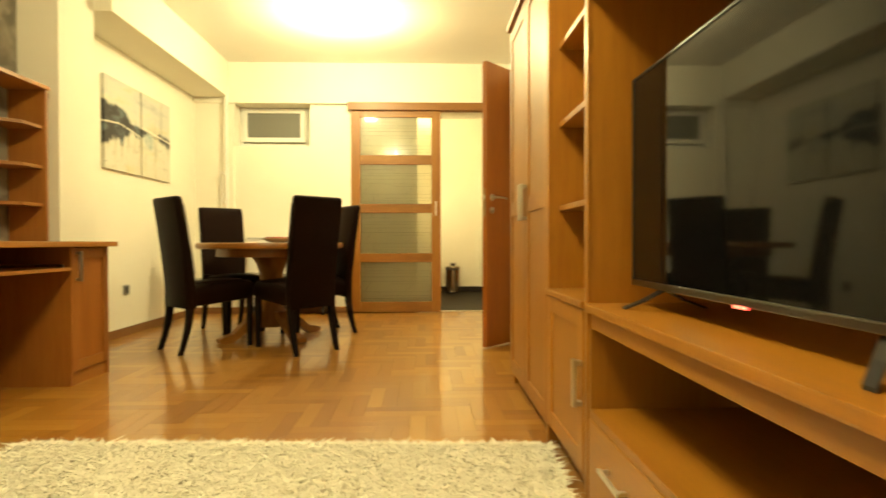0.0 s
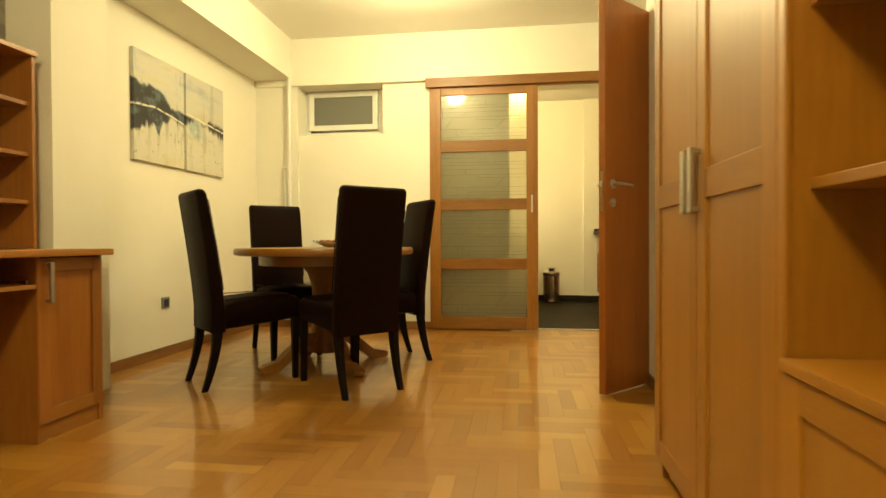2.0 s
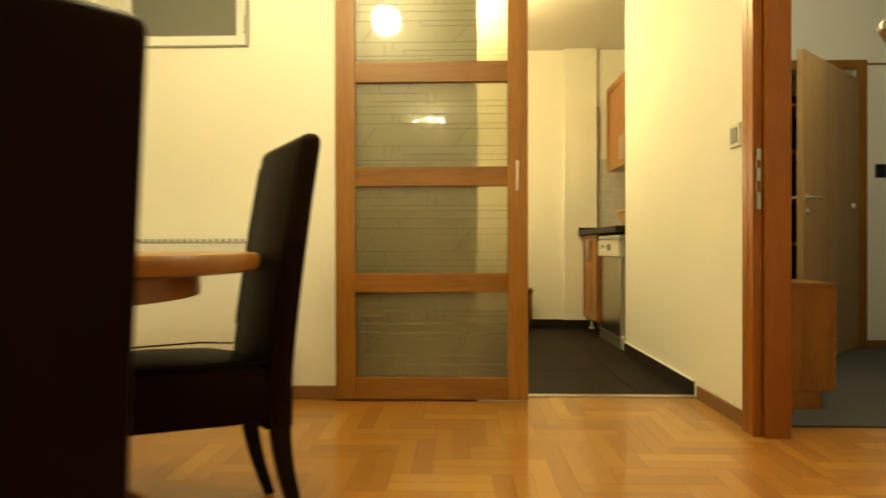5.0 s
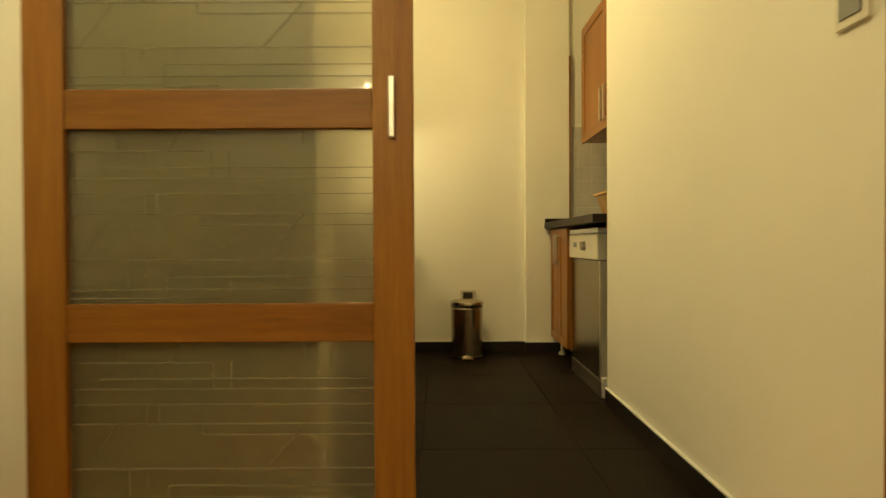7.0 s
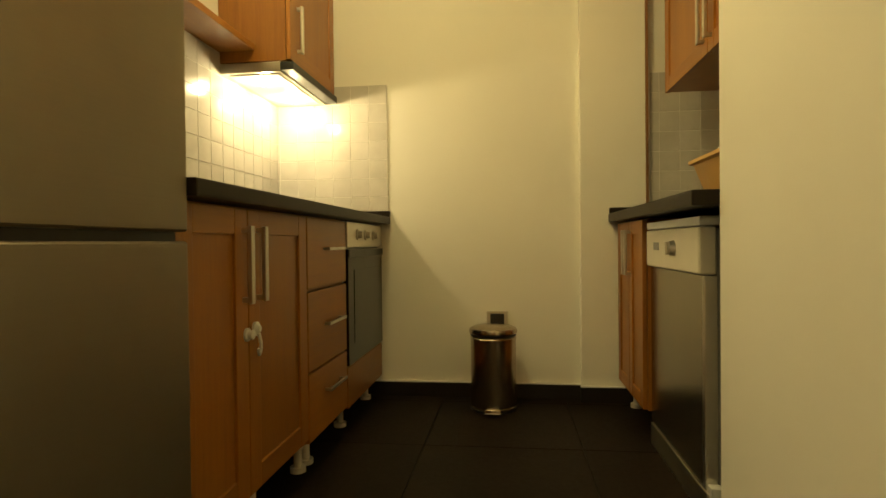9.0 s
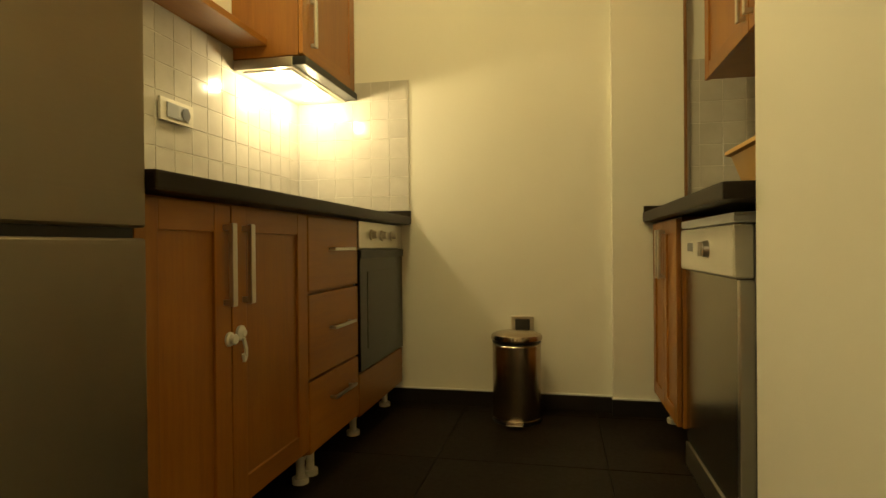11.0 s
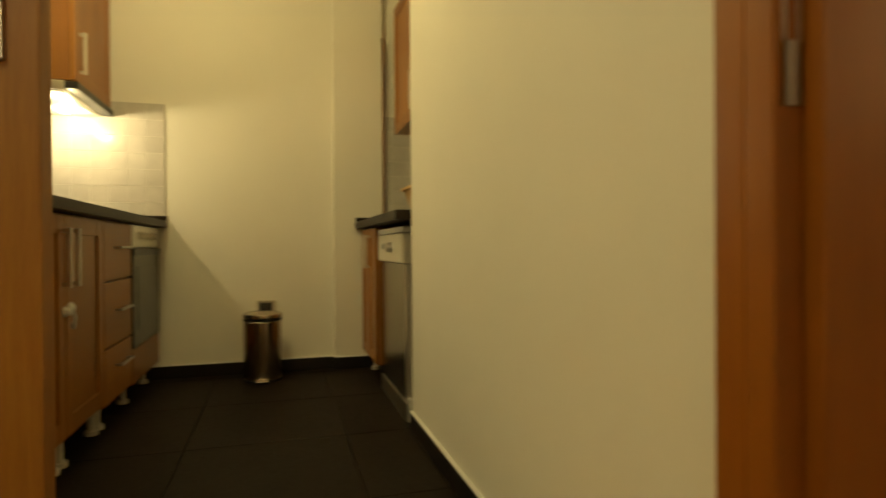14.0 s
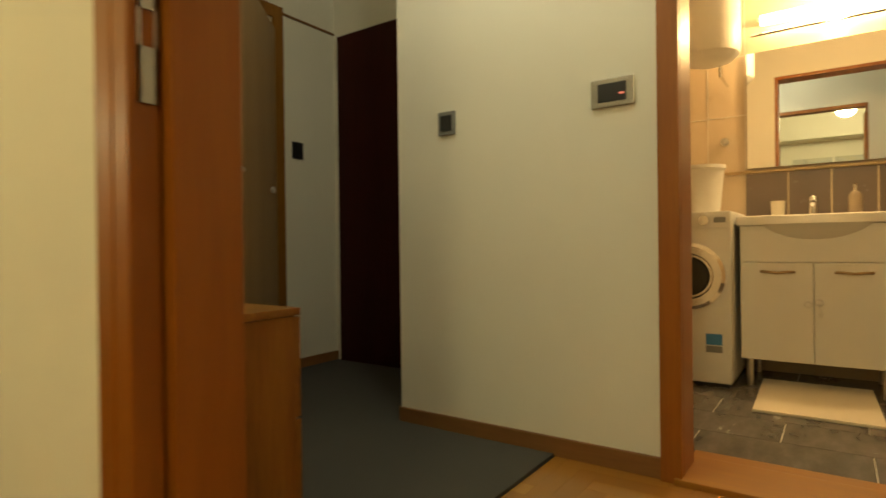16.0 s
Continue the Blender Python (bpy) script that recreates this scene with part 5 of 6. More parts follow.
dA = framed_door(sc, RX, 8.875, 9.150, 0.135, 0.952, (KIT_Z, KIT_Y), out=-1, rail=0.06)
dB = framed_door(sc, RX, 9.155, 9.43, 0.135, 0.952, (KIT_Z, KIT_Y), out=-1, rail=0.06)
bar_handle(dA, RX, 9.118, 0.70, 0.915, out=-1, width=0.022)
bar_handle(dB, RX, 9.188, 0.70, 0.915, out=-1, width=0.022)
plastic_legs(sc, [(RX + 0.08, 8.95), (RX + 0.08, 9.38)], 0.13)
solid("worktop", bx(1.055, 1.745, 8.057, FAR - 0.055, 0.962, 1.008, 0.006), COUNTER, "dark stone worktop over the sink side cabinets", "worktop")
solid("worktop_upstand", bx(1.06, 1.25, FAR - 0.068, FAR - 0.051, 1.009, 1.04, 0.003), COUNTER, "dark upstand strip behind the sink worktop", "upstand")
uw = thing("wall_cabinet", "beech wall cabinet over the sink with two framed doors", "cabinet")
part("body", bx(1.322, 1.745, 8.06, 9.262, 1.59, 2.42), KIT_Z, uw)
dA = framed_door(uw, 1.30, 8.06, 8.658, 1.585, 2.42, (KIT_Z, KIT_Y), out=-1, rail=0.065)
dB = framed_door(uw, 1.30, 8.664, 9.262, 1.585, 2.42, (KIT_Z, KIT_Y), out=-1, rail=0.065)
bar_handle(dA, 1.30, 8.62, 1.63, 1.85, out=-1, width=0.022)
bar_handle(dB, 1.30, 8.70, 1.63, 1.85, out=-1, width=0.022)
solid("tile_edge_post", bx(1.251, 1.266, FAR - 0.05, FAR - 0.013, 1.009, 2.3, 0.003), SKIRT, "narrow brown edge strip beside the pillar", "trim")
tubm = thing("dish_tub", "yellow plastic dish tub standing by the sink", "tub", (1.33, 8.33, 1.009))
bm = bmesh.new()
sweep(bm, [((0, 0, 0.0), 0.10, 0.14), ((0, 0, 0.12), 0.135, 0.18), ((0, 0, 0.125), 0.15, 0.195), ((0, 0, 0.137), 0.15, 0.195)], [(-1, -0.9), (-0.9, -1), (0.9, -1), (1, -0.9), (1, 0.9), (0.9, 1), (-0.9, 1), (-1, 0.9)])
part("basin", bm, YELLOWPL, tubm, "", True)
fc = thing("kitchen_faucet", "chrome kitchen faucet with curved spout", "faucet", (1.58, 8.85, 1.009))
bm = cyl(bmesh.new(), (0, 0, 0), (0, 0, 0.09), 0.024, 0.022, 20)
tube(bm, [(0, 0, 0.08), (0, 0, 0.2), (-0.03, 0, 0.25), (-0.10, 0, 0.26), (-0.17, 0, 0.235), (-0.185, 0, 0.20)], 0.012, 12)
part("spout", bm, CHROME, fc, "", True)
part("lever", tube(bmesh.new(), [(0, 0, 0.09), (0.01, 0.04, 0.13), (0.012, 0.075, 0.135)], 0.008, 10), CHROME, fc, "", True)

# pedal bin
pb = thing("pedal_bin", "brushed steel pedal bin with domed lid", "bin", (0.445, 9.30, 0))
part("base_ring", lathe([(0.116, 0.0), (0.119, 0.003), (0.119, 0.012), (0.115, 0.0135)], 40), BLACK, pb, "", True)
part("drum", lathe([(0.115, 0.014), (0.1185, 0.016), (0.1185, 0.022), (0.117, 0.024), (0.117, 0.36), (0.1185, 0.362), (0.1185, 0.372), (0.112, 0.38)], 48), BINSTEEL, pb, "", True)
part("collar", lathe([(0.114, 0.38), (0.119, 0.382), (0.119, 0.392), (0.112, 0.393)], 48), BLACK, pb, "", True)
part("lid", lathe([(0.12, 0.394), (0.124, 0.398), (0.124, 0.410), (0.119, 0.420), (0.10, 0.428), (0.06, 0.434), (0.02, 0.436)], 48), BINSTEEL, pb, "", True)
part("lid_hinge", bx(-0.035, 0.035, 0.112, 0.135, 0.36, 0.42, 0.006), BLACK, pb)
bm = bx(-0.04, 0.04, -0.165, -0.115, 0.012, 0.022, 0.004)
part("pedal", bm, CHROME, pb)

kl = thing("ceiling_lamp", "round opal kitchen ceiling lamp, lit", "lamp", (-0.02, 8.0, CEIL_K))
part("base", lathe([(0.13, -0.025), (0.14, -0.02), (0.14, 0.0)], 40), NICKEL, kl, "", True)
sh = part("shade", lathe([(0.01, -0.10), (0.08, -0.092), (0.13, -0.068), (0.15, -0.03), (0.145, -0.024)], 40), glow("opal_glass_kitchen", (1.0, 0.84, 0.52), 6.0), kl, "", True)
sh.visible_shadow = False

# ---------------------------------------------------------------- hall
sc2 = thing("shoe_cabinet", "low beech shoe cabinet against the hall wall", "cabinet")
part("top", bx(1.254, 1.715, 6.45, 7.35, 0.632, 0.652, 0.004), OAK_Y, sc2)
part("side_panel", bx(1.256, 1.70, 6.456, 6.476, 0.10, 0.631, 0.002), OAK_Z, sc2)
part("side_panel", bx(1.256, 1.70, 7.32, 7.34, 0.10, 0.631, 0.002), OAK_Z, sc2)
part("plinth", bx(1.256, 1.645, 6.456, 7.34, 0.010, 0.099), OAK_Y, sc2)
for z0, z1 in ((0.105, 0.362), (0.368, 0.628)):
    f = part("flap", bx(1.70, 1.718, 6.456, 7.34, z0, z1, 0.003), OAK_Y, sc2)
    bm = cyl(bmesh.new(), (1.718, 6.9, z1 - 0.05), (1.742, 6.9, z1 - 0.05), 0.008, 0.014, 16)
    part("knob", bm, NICKEL, f)

HDX, HDY = 3.05, 8.235
ha = math.degrees(math.atan2(7.50 - HDY, 2.16 - HDX))
hl = math.hypot(7.50 - HDY, 2.16 - HDX)
door2 = thing("door_2", "light oak veneered closet door standing ajar in the hall", "door", (HDX, HDY, 0), kind="structure", turn=ha)
part("leaf", bx(0.0, hl, -0.02, 0.02, 0.016, 2.20, 0.003), HALLOAK, door2)
for s, y in ((1, 0.02), (-1, -0.02)):
    lever(door2, hl - 0.07, y, 1.18, s)
bm = lathe([(0.012, 0.0), (0.02, 0.01), (0.02, 0.02), (0.006, 0.026)], 16)
bmesh.ops.rotate(bm, verts=bm.verts, cent=(0, 0, 0), matrix=Matrix.Rotation(radians(-90), 3, "X"))
bmesh.ops.translate(bm, verts=bm.verts, vec=(0.17, 0.02, 1.16))
part("door_bumper", bm, WHITEPL, door2, "round white bumper", True)
bm = bmesh.new()
box(bm, 3.06, 3.14, 8.232, 8.25, 0, 2.36, 0.004)
box(bm, 1.98, 2.06, 8.232, 8.25, 0, 2.36, 0.004)
box(bm, 2.06, 3.06, 8.232, 8.25, 2.28, 2.36, 0.004)
structure("door_frame_2", bm, OAK_Z, "oak frame round the closet opening", "door frame")
cs = thing("closet_shelves", "dark red-brown closet shelf unit behind the hall door", "shelf unit")
part("back", bx(2.02, 3.2, 8.90, 8.945, 0.0, 2.25), WENGE, cs)
for z in (0.45, 0.85, 1.25, 1.65, 2.05):
    part("shelf", bx(2.02, 3.2, 8.50, 8.90, z, z + 0.025, 0.002), LEAF_Z, cs)
for x in (2.01, 3.2):
    part("side", bx(x, x + 0.022, 8.48, 8.945, 0.0, 2.25), LEAF_Z, cs)

ed = thing("door_3", "very dark wenge entrance door, closed", "door", (3.6, 7.68, 0), kind="structure")
part("leaf", bx(-0.02, 0.03, -0.53, 0.515, 0.012, 2.295, 0.004), WENGE, ed)
bm = cyl(bmesh.new(), (-0.02, -0.40, 1.2), (-0.035, -0.40, 1.2), 0.026, 0.026, 20)
tube(bm, [(-0.035, -0.40, 1.2), (-0.07, -0.40, 1.2), (-0.072, -0.28, 1.2)], 0.009, 10)
part("door_handle", bm, NICKEL, ed, "nickel lever handle", True)
structure("trim_hall_moulding", bx(3.14, 3.6, 8.240, 8.25, 2.32, 2.335, 0.003), SKIRT, "thin brown moulding line along the hall wall", "trim")

bf = thing("door_frame_3", "oak door frame of the bathroom doorway", "door frame", (2.82, 5.28, 0), kind="structure")
BFA = (2.82, 5.28, 0)
for y0, y1, c0, c1 in ((5.735, 5.762, 5.762, 5.805), (4.798, 4.825, 4.725, 4.798)):
    bm = bmesh.new()
    box(bm, 2.742, 2.90, y0, y1, 0.0, 2.30, 0.003)
    box(bm, 2.712, 2.7405, min(y0, c0), max(y1, c1), 0, 2.37, 0.005)
    part("jamb", rel(bm, BFA), JAMB_Z, bf)
bm = bmesh.new()
box(bm, 2.742, 2.90, 4.825, 5.735, 2.272, 2.30, 0.003)
box(bm, 2.722, 2.7405, 4.825, 5.735, 2.272, 2.37, 0.004)
part("head", rel(bm, BFA), JAMB_Z, bf)

# ---------------------------------------------------------------- bathroom
wm = thing("washing_machine", "white front loading washing machine beside the vanity", "washing machine", (4.45, 6.0, 0))
WMA = (4.45, 6.0, 0)
part("housing", rel(bx(4.18, 4.78, 5.785, 6.14, 0.02, 0.985, 0.012), WMA), WHITEPL, wm)
pnl = part("control_panel", rel(bx(4.172, 4.18, 5.79, 6.135, 0.89, 0.98, 0.003), WMA), WHITEPL, wm)
part("dial", rel(cyl(bmesh.new(), (4.172, 5.92, 0.935), (4.15, 5.92, 0.935), 0.03, 0.027, 24), WMA), CHROME, pnl, "", True)
part("display", rel(bx(4.169, 4.172, 5.81, 5.87, 0.92, 0.95), WMA), GREYPL, pnl)


def ring_x(x, y, z, r0, r1, depth):
    bm = lathe([(r1, 0.0), (r0, 0.0), (r0, depth * 0.6), (r0 - 0.02, depth), (r1 + 0.01, depth), (r1, depth * 0.5)], 40)
    bmesh.ops.rotate(bm, verts=bm.verts, cent=(0, 0, 0), matrix=Matrix.Rotation(radians(-90), 3, "Y"))
    bmesh.ops.translate(bm, verts=bm.verts, vec=(x, y, z))
    return bm


port = part("porthole", rel(ring_x(4.18, 6.0, 0.62, 0.19, 0.12, 0.035), WMA), CHROME, wm, "silver porthole ring", True)
part("porthole_glass", rel(cyl(bmesh.new(), (4.178, 6.0, 0.62), (4.15, 6.0, 0.62), 0.125, 0.10, 32), WMA), OVENGLASS, port, "", True)
stick = part("energy_sticker", rel(bx(4.178, 4.1795, 5.83, 5.92, 0.19, 0.30), WMA), WHITEPL, wm)
m_blue = plastic("sticker_blue", (0.05, 0.22, 0.50), 0.5)
part("blue_block", rel(bx(4.1768, 4.1779, 5.833, 5.917, 0.235, 0.297), WMA), m_blue, stick)
part("grey_block", rel(bx(4.1768, 4.1779, 5.833, 5.917, 0.193, 0.23), WMA), GREYPL, stick)
part("base", rel(bx(4.20, 4.76, 5.80, 6.12, 0.0, 0.02), WMA), BLACK, wm)
hb = thing("laundry_basket", "tapered pale plastic basket on the washing machine", "basket", (4.45, 5.98, 0.986))
part("bucket", lathe([(0.095, 0.0), (0.10, 0.005), (0.125, 0.26), (0.135, 0.265), (0.135, 0.285), (0.12, 0.287), (0.09, 0.02)], 32), WHITEPL, hb, "", True)

vn = thing("vanity_cabinet", "white vanity cabinet with two doors and brass bow handles", "cabinet", (4.5, 5.35, 0))
VA = (4.5, 5.35, 0)
VX = 4.30
part("body", rel(bx(VX + 0.02, 4.79, 5.06, 5.755, 0.155, 0.70), VA), GLOSSWHITE, vn)
part("top_rail", rel(bx(VX, VX + 0.02, 5.06, 5.755, 0.70, 0.898), VA), GLOSSWHITE, vn)
for y0, y1, hy in ((5.412, 5.755, 5.575), (5.06, 5.407, 5.235)):
    d = part("door", rel(bx(VX - 0.002, VX + 0.018, y0, y1, 0.155, 0.695, 0.004), VA), GLOSSWHITE, vn)
    bm = tube(bmesh.new(), [(VX - 0.004, hy - 0.08, 0.645), (VX - 0.022, hy - 0.05, 0.645), (VX - 0.026, hy, 0.640), (VX - 0.022, hy + 0.05, 0.645), (VX - 0.004, hy + 0.08, 0.645)], 0.007, 10)
    part("handle", rel(bm, VA), BRASS, d, "dark brass bow handle", True)
for y in (5.10, 5.715):
    for x in (VX + 0.05, 4.74):
        part("leg", rel(cyl(bmesh.new(), (x, y, 0.0), (x, y, 0.155), 0.018, 0.018, 16), VA), NICKEL, vn)
lk.scale = (0.72, 0.72, 0.72)
lk2 = copy_thing(lk, pose(VX - 0.002, 5.41, 0.47, 0, 0, 180))

ba = thing("wash_basin", "white ceramic wash basin on the vanity", "basin", (4.5, 5.35, 0.80))
BSA = (4.5, 5.35, 0.80)
bm = bmesh.new()
box(bm, VX - 0.02, 4.79, 5.04, 5.775, 0.90, 0.955, 0.014, 3)
part("rim", rel(bm, BSA), CERAMIC, ba, "", True)
bm = bmesh.new()
rows = []
n = 24
for k in range(7):
    u = k / 6
    z = 0.785 + 0.12 * u
    a = 0.12 + 0.20 * math.sqrt(u)
    rows.append([bm.verts.new((4.42 - (0.03 + 0.17 * math.sqrt(u)) * math.cos(2 * math.pi * i / n), 5.40 + a * math.sin(2 * math.pi * i / n), z)) for i in range(n)])
for p, q in zip(rows, rows[1:]):
    for i in range(n):
        bm.faces.new((p[i], p[(i + 1) % n], q[(i + 1) % n], q[i]))
bm.faces.new(rows[0])
bm.faces.new(rows[-1])
part("bowl", rel(bm, BSA), CERAMIC, ba, "", True)
bft = thing("basin_faucet", "chrome basin mixer tap", "faucet", (4.68, 5.42, 0.956))
bm = cyl(bmesh.new(), (0, 0, 0), (0, 0, 0.09), 0.024, 0.02, 20)
tube(bm, [(0, 0, 0.06), (-0.07, 0, 0.08), (-0.11, 0, 0.065)], 0.012, 10)
bmesh.ops.create_uvsphere(bm, u_segments=16, v_segments=8, radius=0.024, matrix=Matrix.Translation((0, 0, 0.10)))
part("body", bm, CHROME, bft, "", True)
sd = thing("soap_dispenser", "clear soap dispenser with chrome pump", "soap dispenser", (4.66, 5.22, 0.956))
part("bottle", lathe([(0.03, 0.0), (0.034, 0.006), (0.034, 0.11), (0.02, 0.13), (0.012, 0.135)], 24), plastic("smoky_glass", (0.35, 0.28, 0.2), 0.2), sd, "", True)
bm = cyl(bmesh.new(), (0, 0, 0.135), (0, 0, 0.175), 0.012, 0.01, 14)
tube(bm, [(0, 0, 0.175), (-0.045, 0, 0.172)], 0.007, 8)
part("pump", bm, CHROME, sd, "", True)
cu = thing("toothbrush_cup", "pale ceramic cup on the basin", "cup", (4.70, 5.60, 0.956))
part("cup", lathe([(0.028, 0.0), (0.034, 0.005), (0.038, 0.10), (0.034, 0.10), (0.028, 0.012)], 24), IVORY, cu, "", True)

structure("tile_band_bath", bx(BX1 - 0.010, BX1 - 0.001, 4.0, 5.78, 0.6, 1.24), BROWNTILE, "grey brown tile band above the basin", "tile band")
bm = bmesh.new()
for y in (5.55, 5.33, 5.11, 4.89, 4.67):
    box(bm, BX1 - 0.013, BX1 - 0.0101, y - 0.004, y + 0.004, 0.6, 1.24)
structure("tile_band_inlay", bm, BEIGETILE, "narrow beige inlay strips in the tile band", "tile band")
structure("trim_tile_border", bx(BX1 - 0.016, BX1 - 0.001, 4.0, 5.95, 1.243, 1.262, 0.003), BRASS, "thin gilded border strip over the tile band", "trim")
bm = bmesh.new()
for z in (1.62, 2.0, 2.38):
    box(bm, BX1 - 0.003, BX1 - 0.0005, 4.0, BY1, z, z + 0.004)
    box(bm, 2.9, BX1, BY1 - 0.003, BY1 - 0.0005, z, z + 0.004)
for y in (4.4, 5.78, 6.0):
    box(bm, BX1 - 0.003, BX1 - 0.0005, y, y + 0.004, 1.27, 2.6)
structure("trim_tile_joints", bm, LIGHTGROUT, "pale joints between the bathroom wall tiles", "trim")
mr = thing("bath_mirror", "large frameless bathroom mirror with lit lamp above", "mirror", (4.79, 5.3, 1.6))
MRA = (4.79, 5.3, 1.6)
part("glass", rel(bx(4.775, 4.782, 4.87, 5.77, 1.275, 2.0), MRA), MIRROR, mr)
part("backing", rel(bx(4.783, 4.799, 4.88, 5.76, 1.285, 1.99), MRA), GREYPL, mr)
ml = thing("mirror_lamp", "glowing lamp over the bathroom mirror", "lamp", (4.74, 5.30, 2.16))
part("bracket", bx(-0.02, 0.055, -0.40, 0.40, 0.012, 0.036, 0.004), CHROME, ml)
part("lower_rail", tube(bmesh.new(), [(0.03, 0.45, -0.06), (-0.02, 0.43, -0.07), (-0.03, 0.2, -0.07), (-0.03, -0.4, -0.07)], 0.009, 10), CHROME, ml, "chrome rail below the lamp", True)
gl = part("tube", cyl(bmesh.new(), (-0.06, -0.38, 0.0), (-0.06, 0.38, 0.0), 0.032, 0.032, 20), glow("mirror_tube_lit", (1.0, 0.80, 0.45), 14.0), ml, "glowing opal tube", True)
gl.visible_shadow = False
wb = thing("water_heater", "white cylindrical water heater on the bathroom wall", "water heater", (4.45, 5.93, 1.88))
part("tank", lathe([(0.06, 0.0), (0.13, 0.015), (0.165, 0.05), (0.17, 0.09), (0.17, 0.62), (0.15, 0.66)], 40), WHITEPL, wb, "", True)
part("pipe", tube(bmesh.new(), [(0.06, -0.05, 0.02), (0.06, -0.05, -0.06), (0.33, -0.05, -0.06)], 0.009, 8), CHROME, wb)
hk = thing("wall_hook", "round chrome hook on the bathroom tiles", "hook", (BX1, 5.90, 1.46))
bm = cyl(bmesh.new(), (0, 0, 0), (-0.02, 0, 0), 0.03, 0.026, 24)
cyl(bm, (-0.02, 0, 0), (-0.05, 0, 0), 0.01, 0.018, 16)
part("knob", bm, CHROME, hk, "", True)
mt = thing("bath_mat", "cream cotton bath mat on the slate tiles", "mat", (4.12, 5.40, 0))
bm = bx(-0.36, 0.36, -0.255, 0.255, 0.001, 0.016, 0.006)
for v in bm.verts:
    v.co.y += 0.03 * v.co.x
part("mat", bm, BATHMAT, mt)
hlmp = copy_thing(kl, pose(2.15, 6.2, CEIL_L))
tagged(hlmp, "round opal hall ceiling lamp, lit")

# ---------------------------------------------------------------- laid floors and tiles


def unit_piece(name, sx, sy, sz, bevel, mat):
    """A tile or strip with chamfered upper edges, centred, its top at nought."""
    hx, hy, b = sx / 2, sy / 2, bevel
    v = [(-hx, -hy, -sz), (hx, -hy, -sz), (hx, hy, -sz), (-hx, hy, -sz), (-hx, -hy, -b), (hx, -hy, -b), (hx, hy, -b), (-hx, hy, -b),
         (-hx + b, -hy + b, 0), (hx - b, -hy + b, 0), (hx - b, hy - b, 0), (-hx + b, hy - b, 0)]
    f = [(8, 9, 10, 11)] + [(i, (i + 1) % 4, (i + 1) % 4 + 4, i + 4) for i in range(4)] + [(i + 4, (i + 1) % 4 + 4, (i + 1) % 4 + 8, i + 8) for i in range(4)]
    if not bevel:
        v = v[:4] + [(x, y, 0) for x, y, z in v[4:8]]
        f = [(4, 5, 6, 7)] + f[1:5]
    me = bpy.data.meshes.new(name)
    me.from_pydata(v, [], f)
    me.materials.append(mat)
    return me, v, f


def lay(name, parent, spots, size, mat, bevel=0.001, limit=300, near=None):
    """spots: (matrix, sx, sy). The nearest become parts, the rest one joined part."""
    cache = {}
    allv, allf = [], []
    order = sorted(range(len(spots)), key=near and (lambda i: near(spots[i][0].translation)) or (lambda i: 0))
    for rank, i in enumerate(order):
        m, sx, sy = spots[i]
        key = (round(sx, 3), round(sy, 3))
        if key not in cache:
            cache[key] = unit_piece(name, sx, sy, size, bevel, mat)
        me, v, f = cache[key]
        if rank < limit:
            ob = new(name, me)
            ob.parent = parent
            ob.matrix_local = m
        else:
            k = len(allv)
            allv += [tuple(m @ Vector(p)) for p in v]
            allf += [tuple(a + k for a in q) for q in f]
    if allv:
        me = bpy.data.meshes.new(name + "_field")
        me.from_pydata(allv, [], allf)
        me.materials.append(mat)
        ob = new(name + "_field", me)
        ob.parent = parent
        ob["kind"] = "stuff"


rp = random.Random(11)


def herringbone(x0, x1, y0, y1, L=0.37, B=0.148, lying=True):
    """Pairs of strips in stepped herringbone along the room's axes; the lying or the upright ones."""
    out = []
    for i in range(-60, 80):
        for j in range(-30, 30):
            ox, oy = i * B + j * L, i * B - j * L
            for half in (0, 1):
                if lying:
                    a0, a1, b0, b1 = ox, ox + L, oy + half * B / 2, oy + (half + 1) * B / 2
                else:
                    a0, a1, b0, b1 = ox + half * B / 2, ox + (half + 1) * B / 2, oy + B, oy + B + L
                a0, a1, b0, b1 = max(a0, x0), min(a1, x1), max(b0, y0), min(b1, y1)
                if a1 - a0 < 0.012 or b1 - b0 < 0.012:
                    continue
                out.append((Matrix.Translation(((a0 + a1) / 2, (b0 + b1) / 2, 0.0)), a1 - a0 - 0.0009, b1 - b0 - 0.0009))
    return out


for lying, mat in ((True, PARQUET_X), (False, PARQUET_Y)):
    lay("parquet_strip", floor, herringbone(LEFT, STUB, -0.6, 6.694, lying=lying), 0.006, mat, 0.0, 150, lambda p: abs(p.x + 0.1) + 0.6 * abs(p.y - 3.6))
    lay("parquet_strip", floor_h, herringbone(STUB + 0.001, 2.735, 4.0, 6.195, lying=lying), 0.006, mat, 0.0, 60, lambda p: (p - Vector((2.4, 5.9, 0))).length)

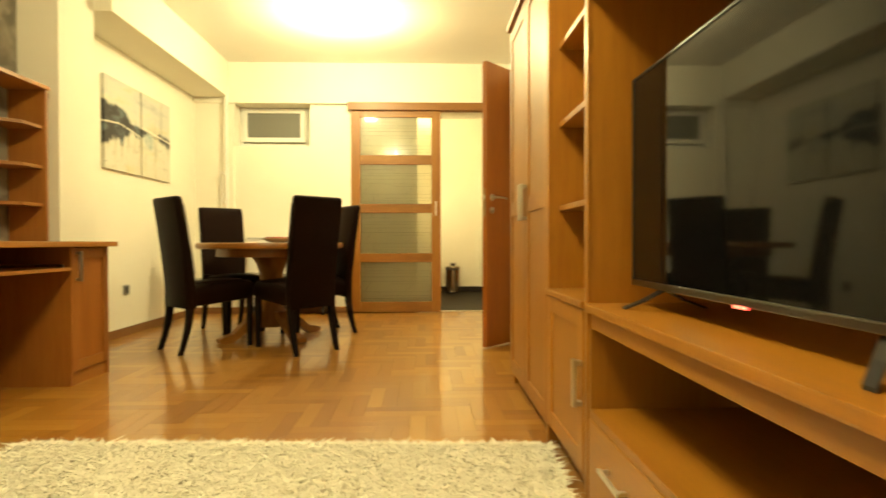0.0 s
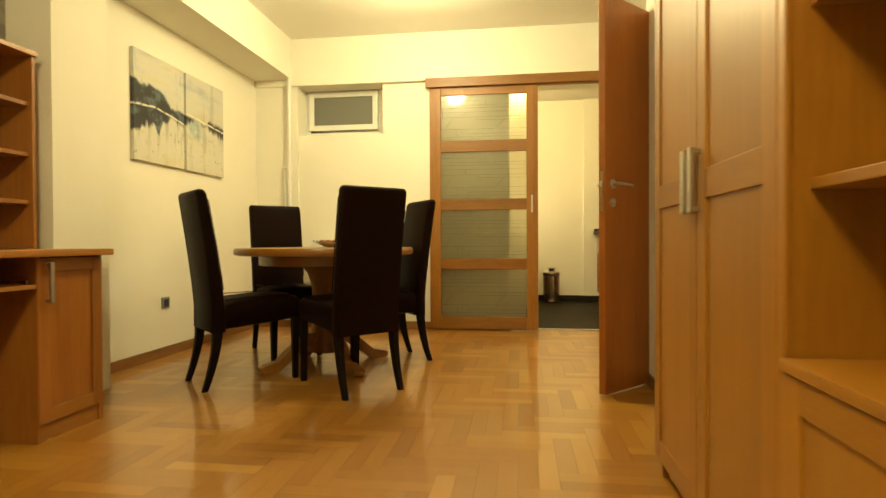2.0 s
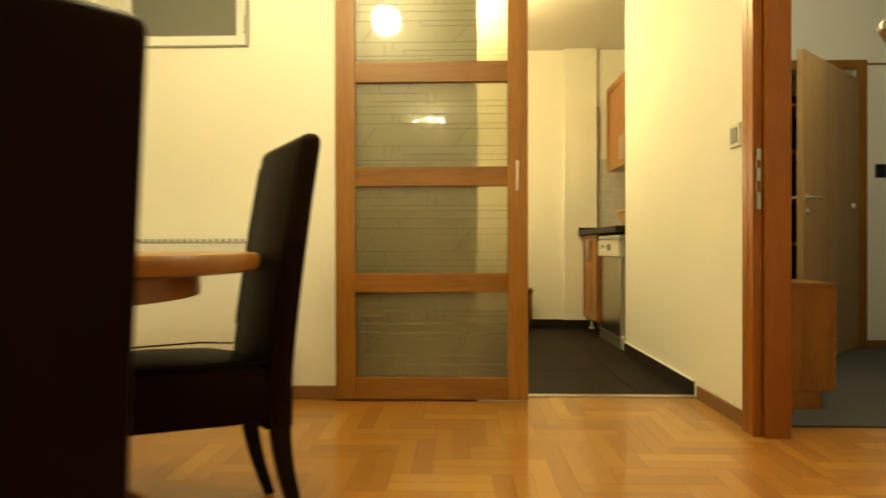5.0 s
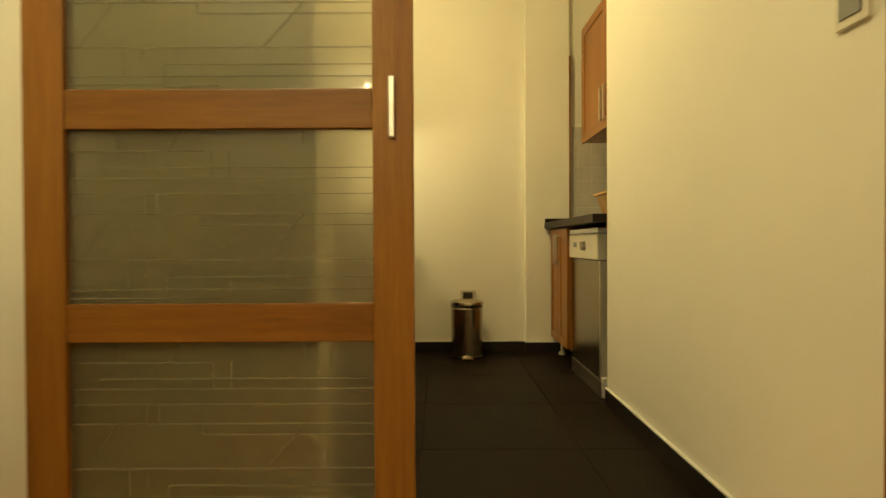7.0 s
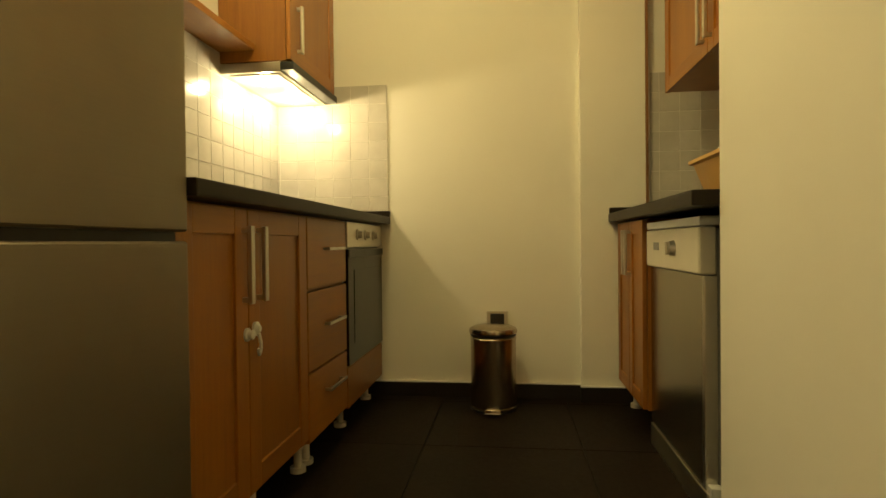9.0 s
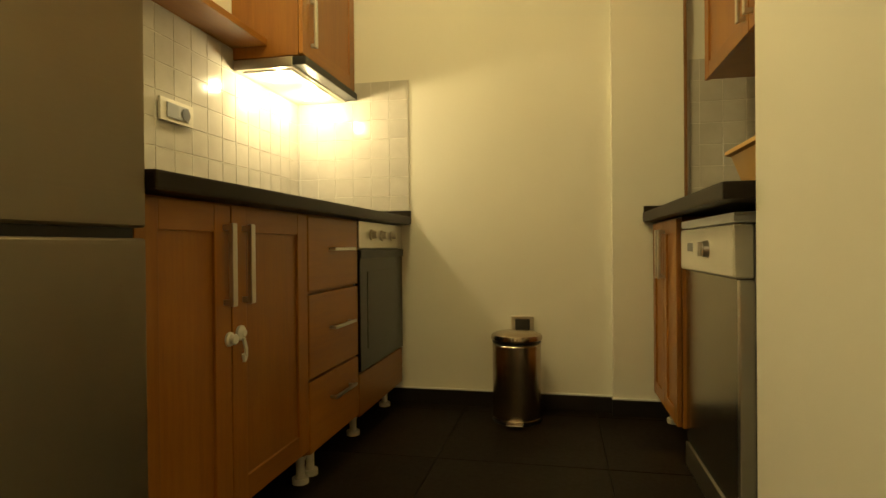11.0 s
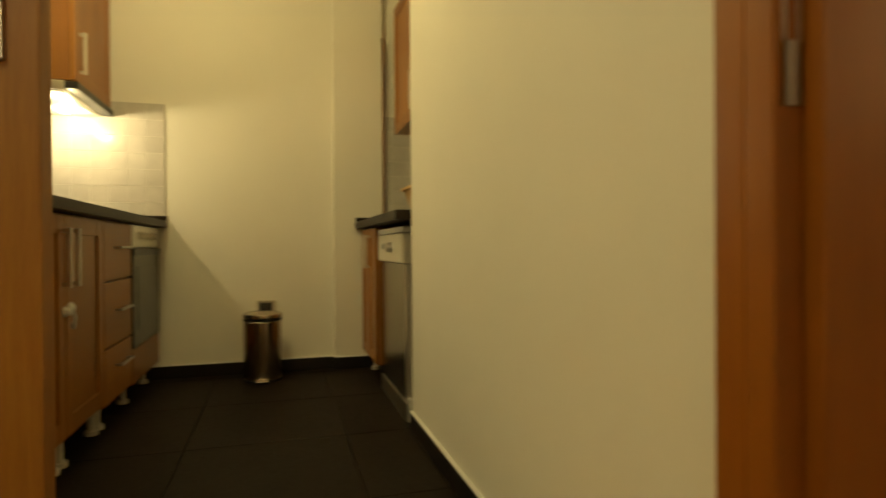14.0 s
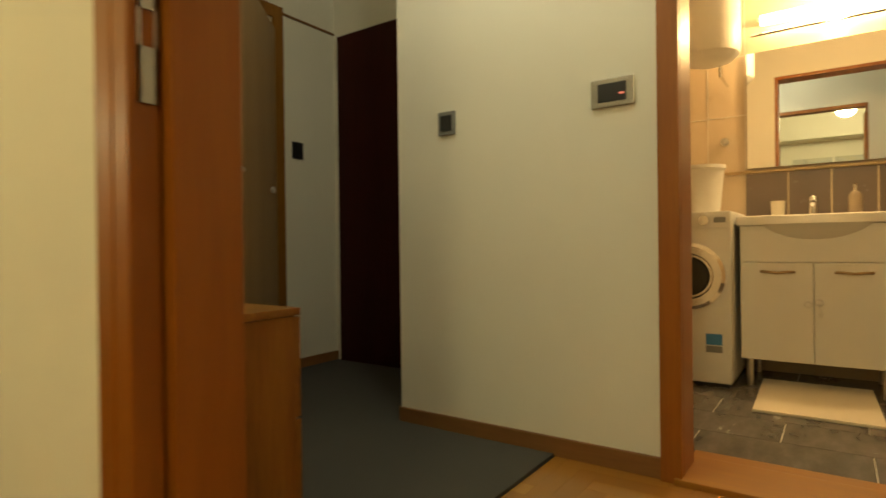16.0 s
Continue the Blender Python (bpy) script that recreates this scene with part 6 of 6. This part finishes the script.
spots = []
TILE = 0.665
x = -1.165
while x < 1.75:
    y = 6.747
    while y < FAR:
        a0, a1, b0, b1 = max(x, -0.8), min(x + TILE, 1.75), y, min(y + TILE, FAR)
        if a1 - a0 > 0.02 and b1 - b0 > 0.02:
            spots.append((Matrix.Translation(((a0 + a1) / 2, (b0 + b1) / 2, 0)), a1 - a0 - 0.003, b1 - b0 - 0.003))
        y += TILE
    x += TILE
lay("floor_tile", floor_k, spots, 0.007, DARKTILE, 0.0007)

spots = []
x = 3.06
row = 0
while x < BX1:
    y = BY0 - (0.3 if row % 2 else 0)
    while y < BY1:
        a0, a1, b0, b1 = x, min(x + 0.30, BX1), max(y, BY0), min(y + 0.60, BY1)
        if a1 - a0 > 0.02 and b1 - b0 > 0.02:
            spots.append((Matrix.Translation(((a0 + a1) / 2, (b0 + b1) / 2, 0)), a1 - a0 - 0.004, b1 - b0 - 0.004))
        y += 0.60
    x += 0.30
    row += 1
lay("floor_tile", floor_b, spots, 0.006, SLATE, 0.0012)


def wall_tiles(parent, origin, u, v, n, w, h, tw, th, mat):
    """Glazed tiles on a wall from an origin along u and v, facing n."""
    u, v, n = Vector(u), Vector(v), Vector(n)
    rot = Matrix((u, v, n)).transposed().to_4x4()
    out = []
    a = 0.0
    while a < w - 0.01:
        b = 0.0
        aw = min(tw, w - a)
        while b < h - 0.01:
            bh = min(th, h - b)
            c = Vector(origin) + u * (a + aw / 2) + v * (b + bh / 2) + n * 0.0018
            out.append((Matrix.Translation(c) @ rot @ Euler((rp.gauss(0, 0.0025), rp.gauss(0, 0.0025), 0)).to_matrix().to_4x4(), aw - 0.0025, bh - 0.0025))
            b += th
        a += tw
    lay("wall_tile", parent, out, 0.006, mat, 0.0012)


wall_tiles(splash_w, (-0.792, FAR - 0.009, 1.752), (0, -1, 0), (0, 0, -1), (1, 0, 0), 2.0, 0.74, 0.105, 0.105, WALLTILE)
wall_tiles(splash_n, (-0.147, FAR - 0.008, 1.757), (-1, 0, 0), (0, 0, -1), (0, -1, 0), 0.645, 0.71, 0.105, 0.105, WALLTILE)
wall_tiles(splash_e, (1.75, FAR - 0.012, 1.757), (-1, 0, 0), (0, 0, -1), (0, -1, 0), 0.468, 0.75, 0.105, 0.105, WALLTILE)
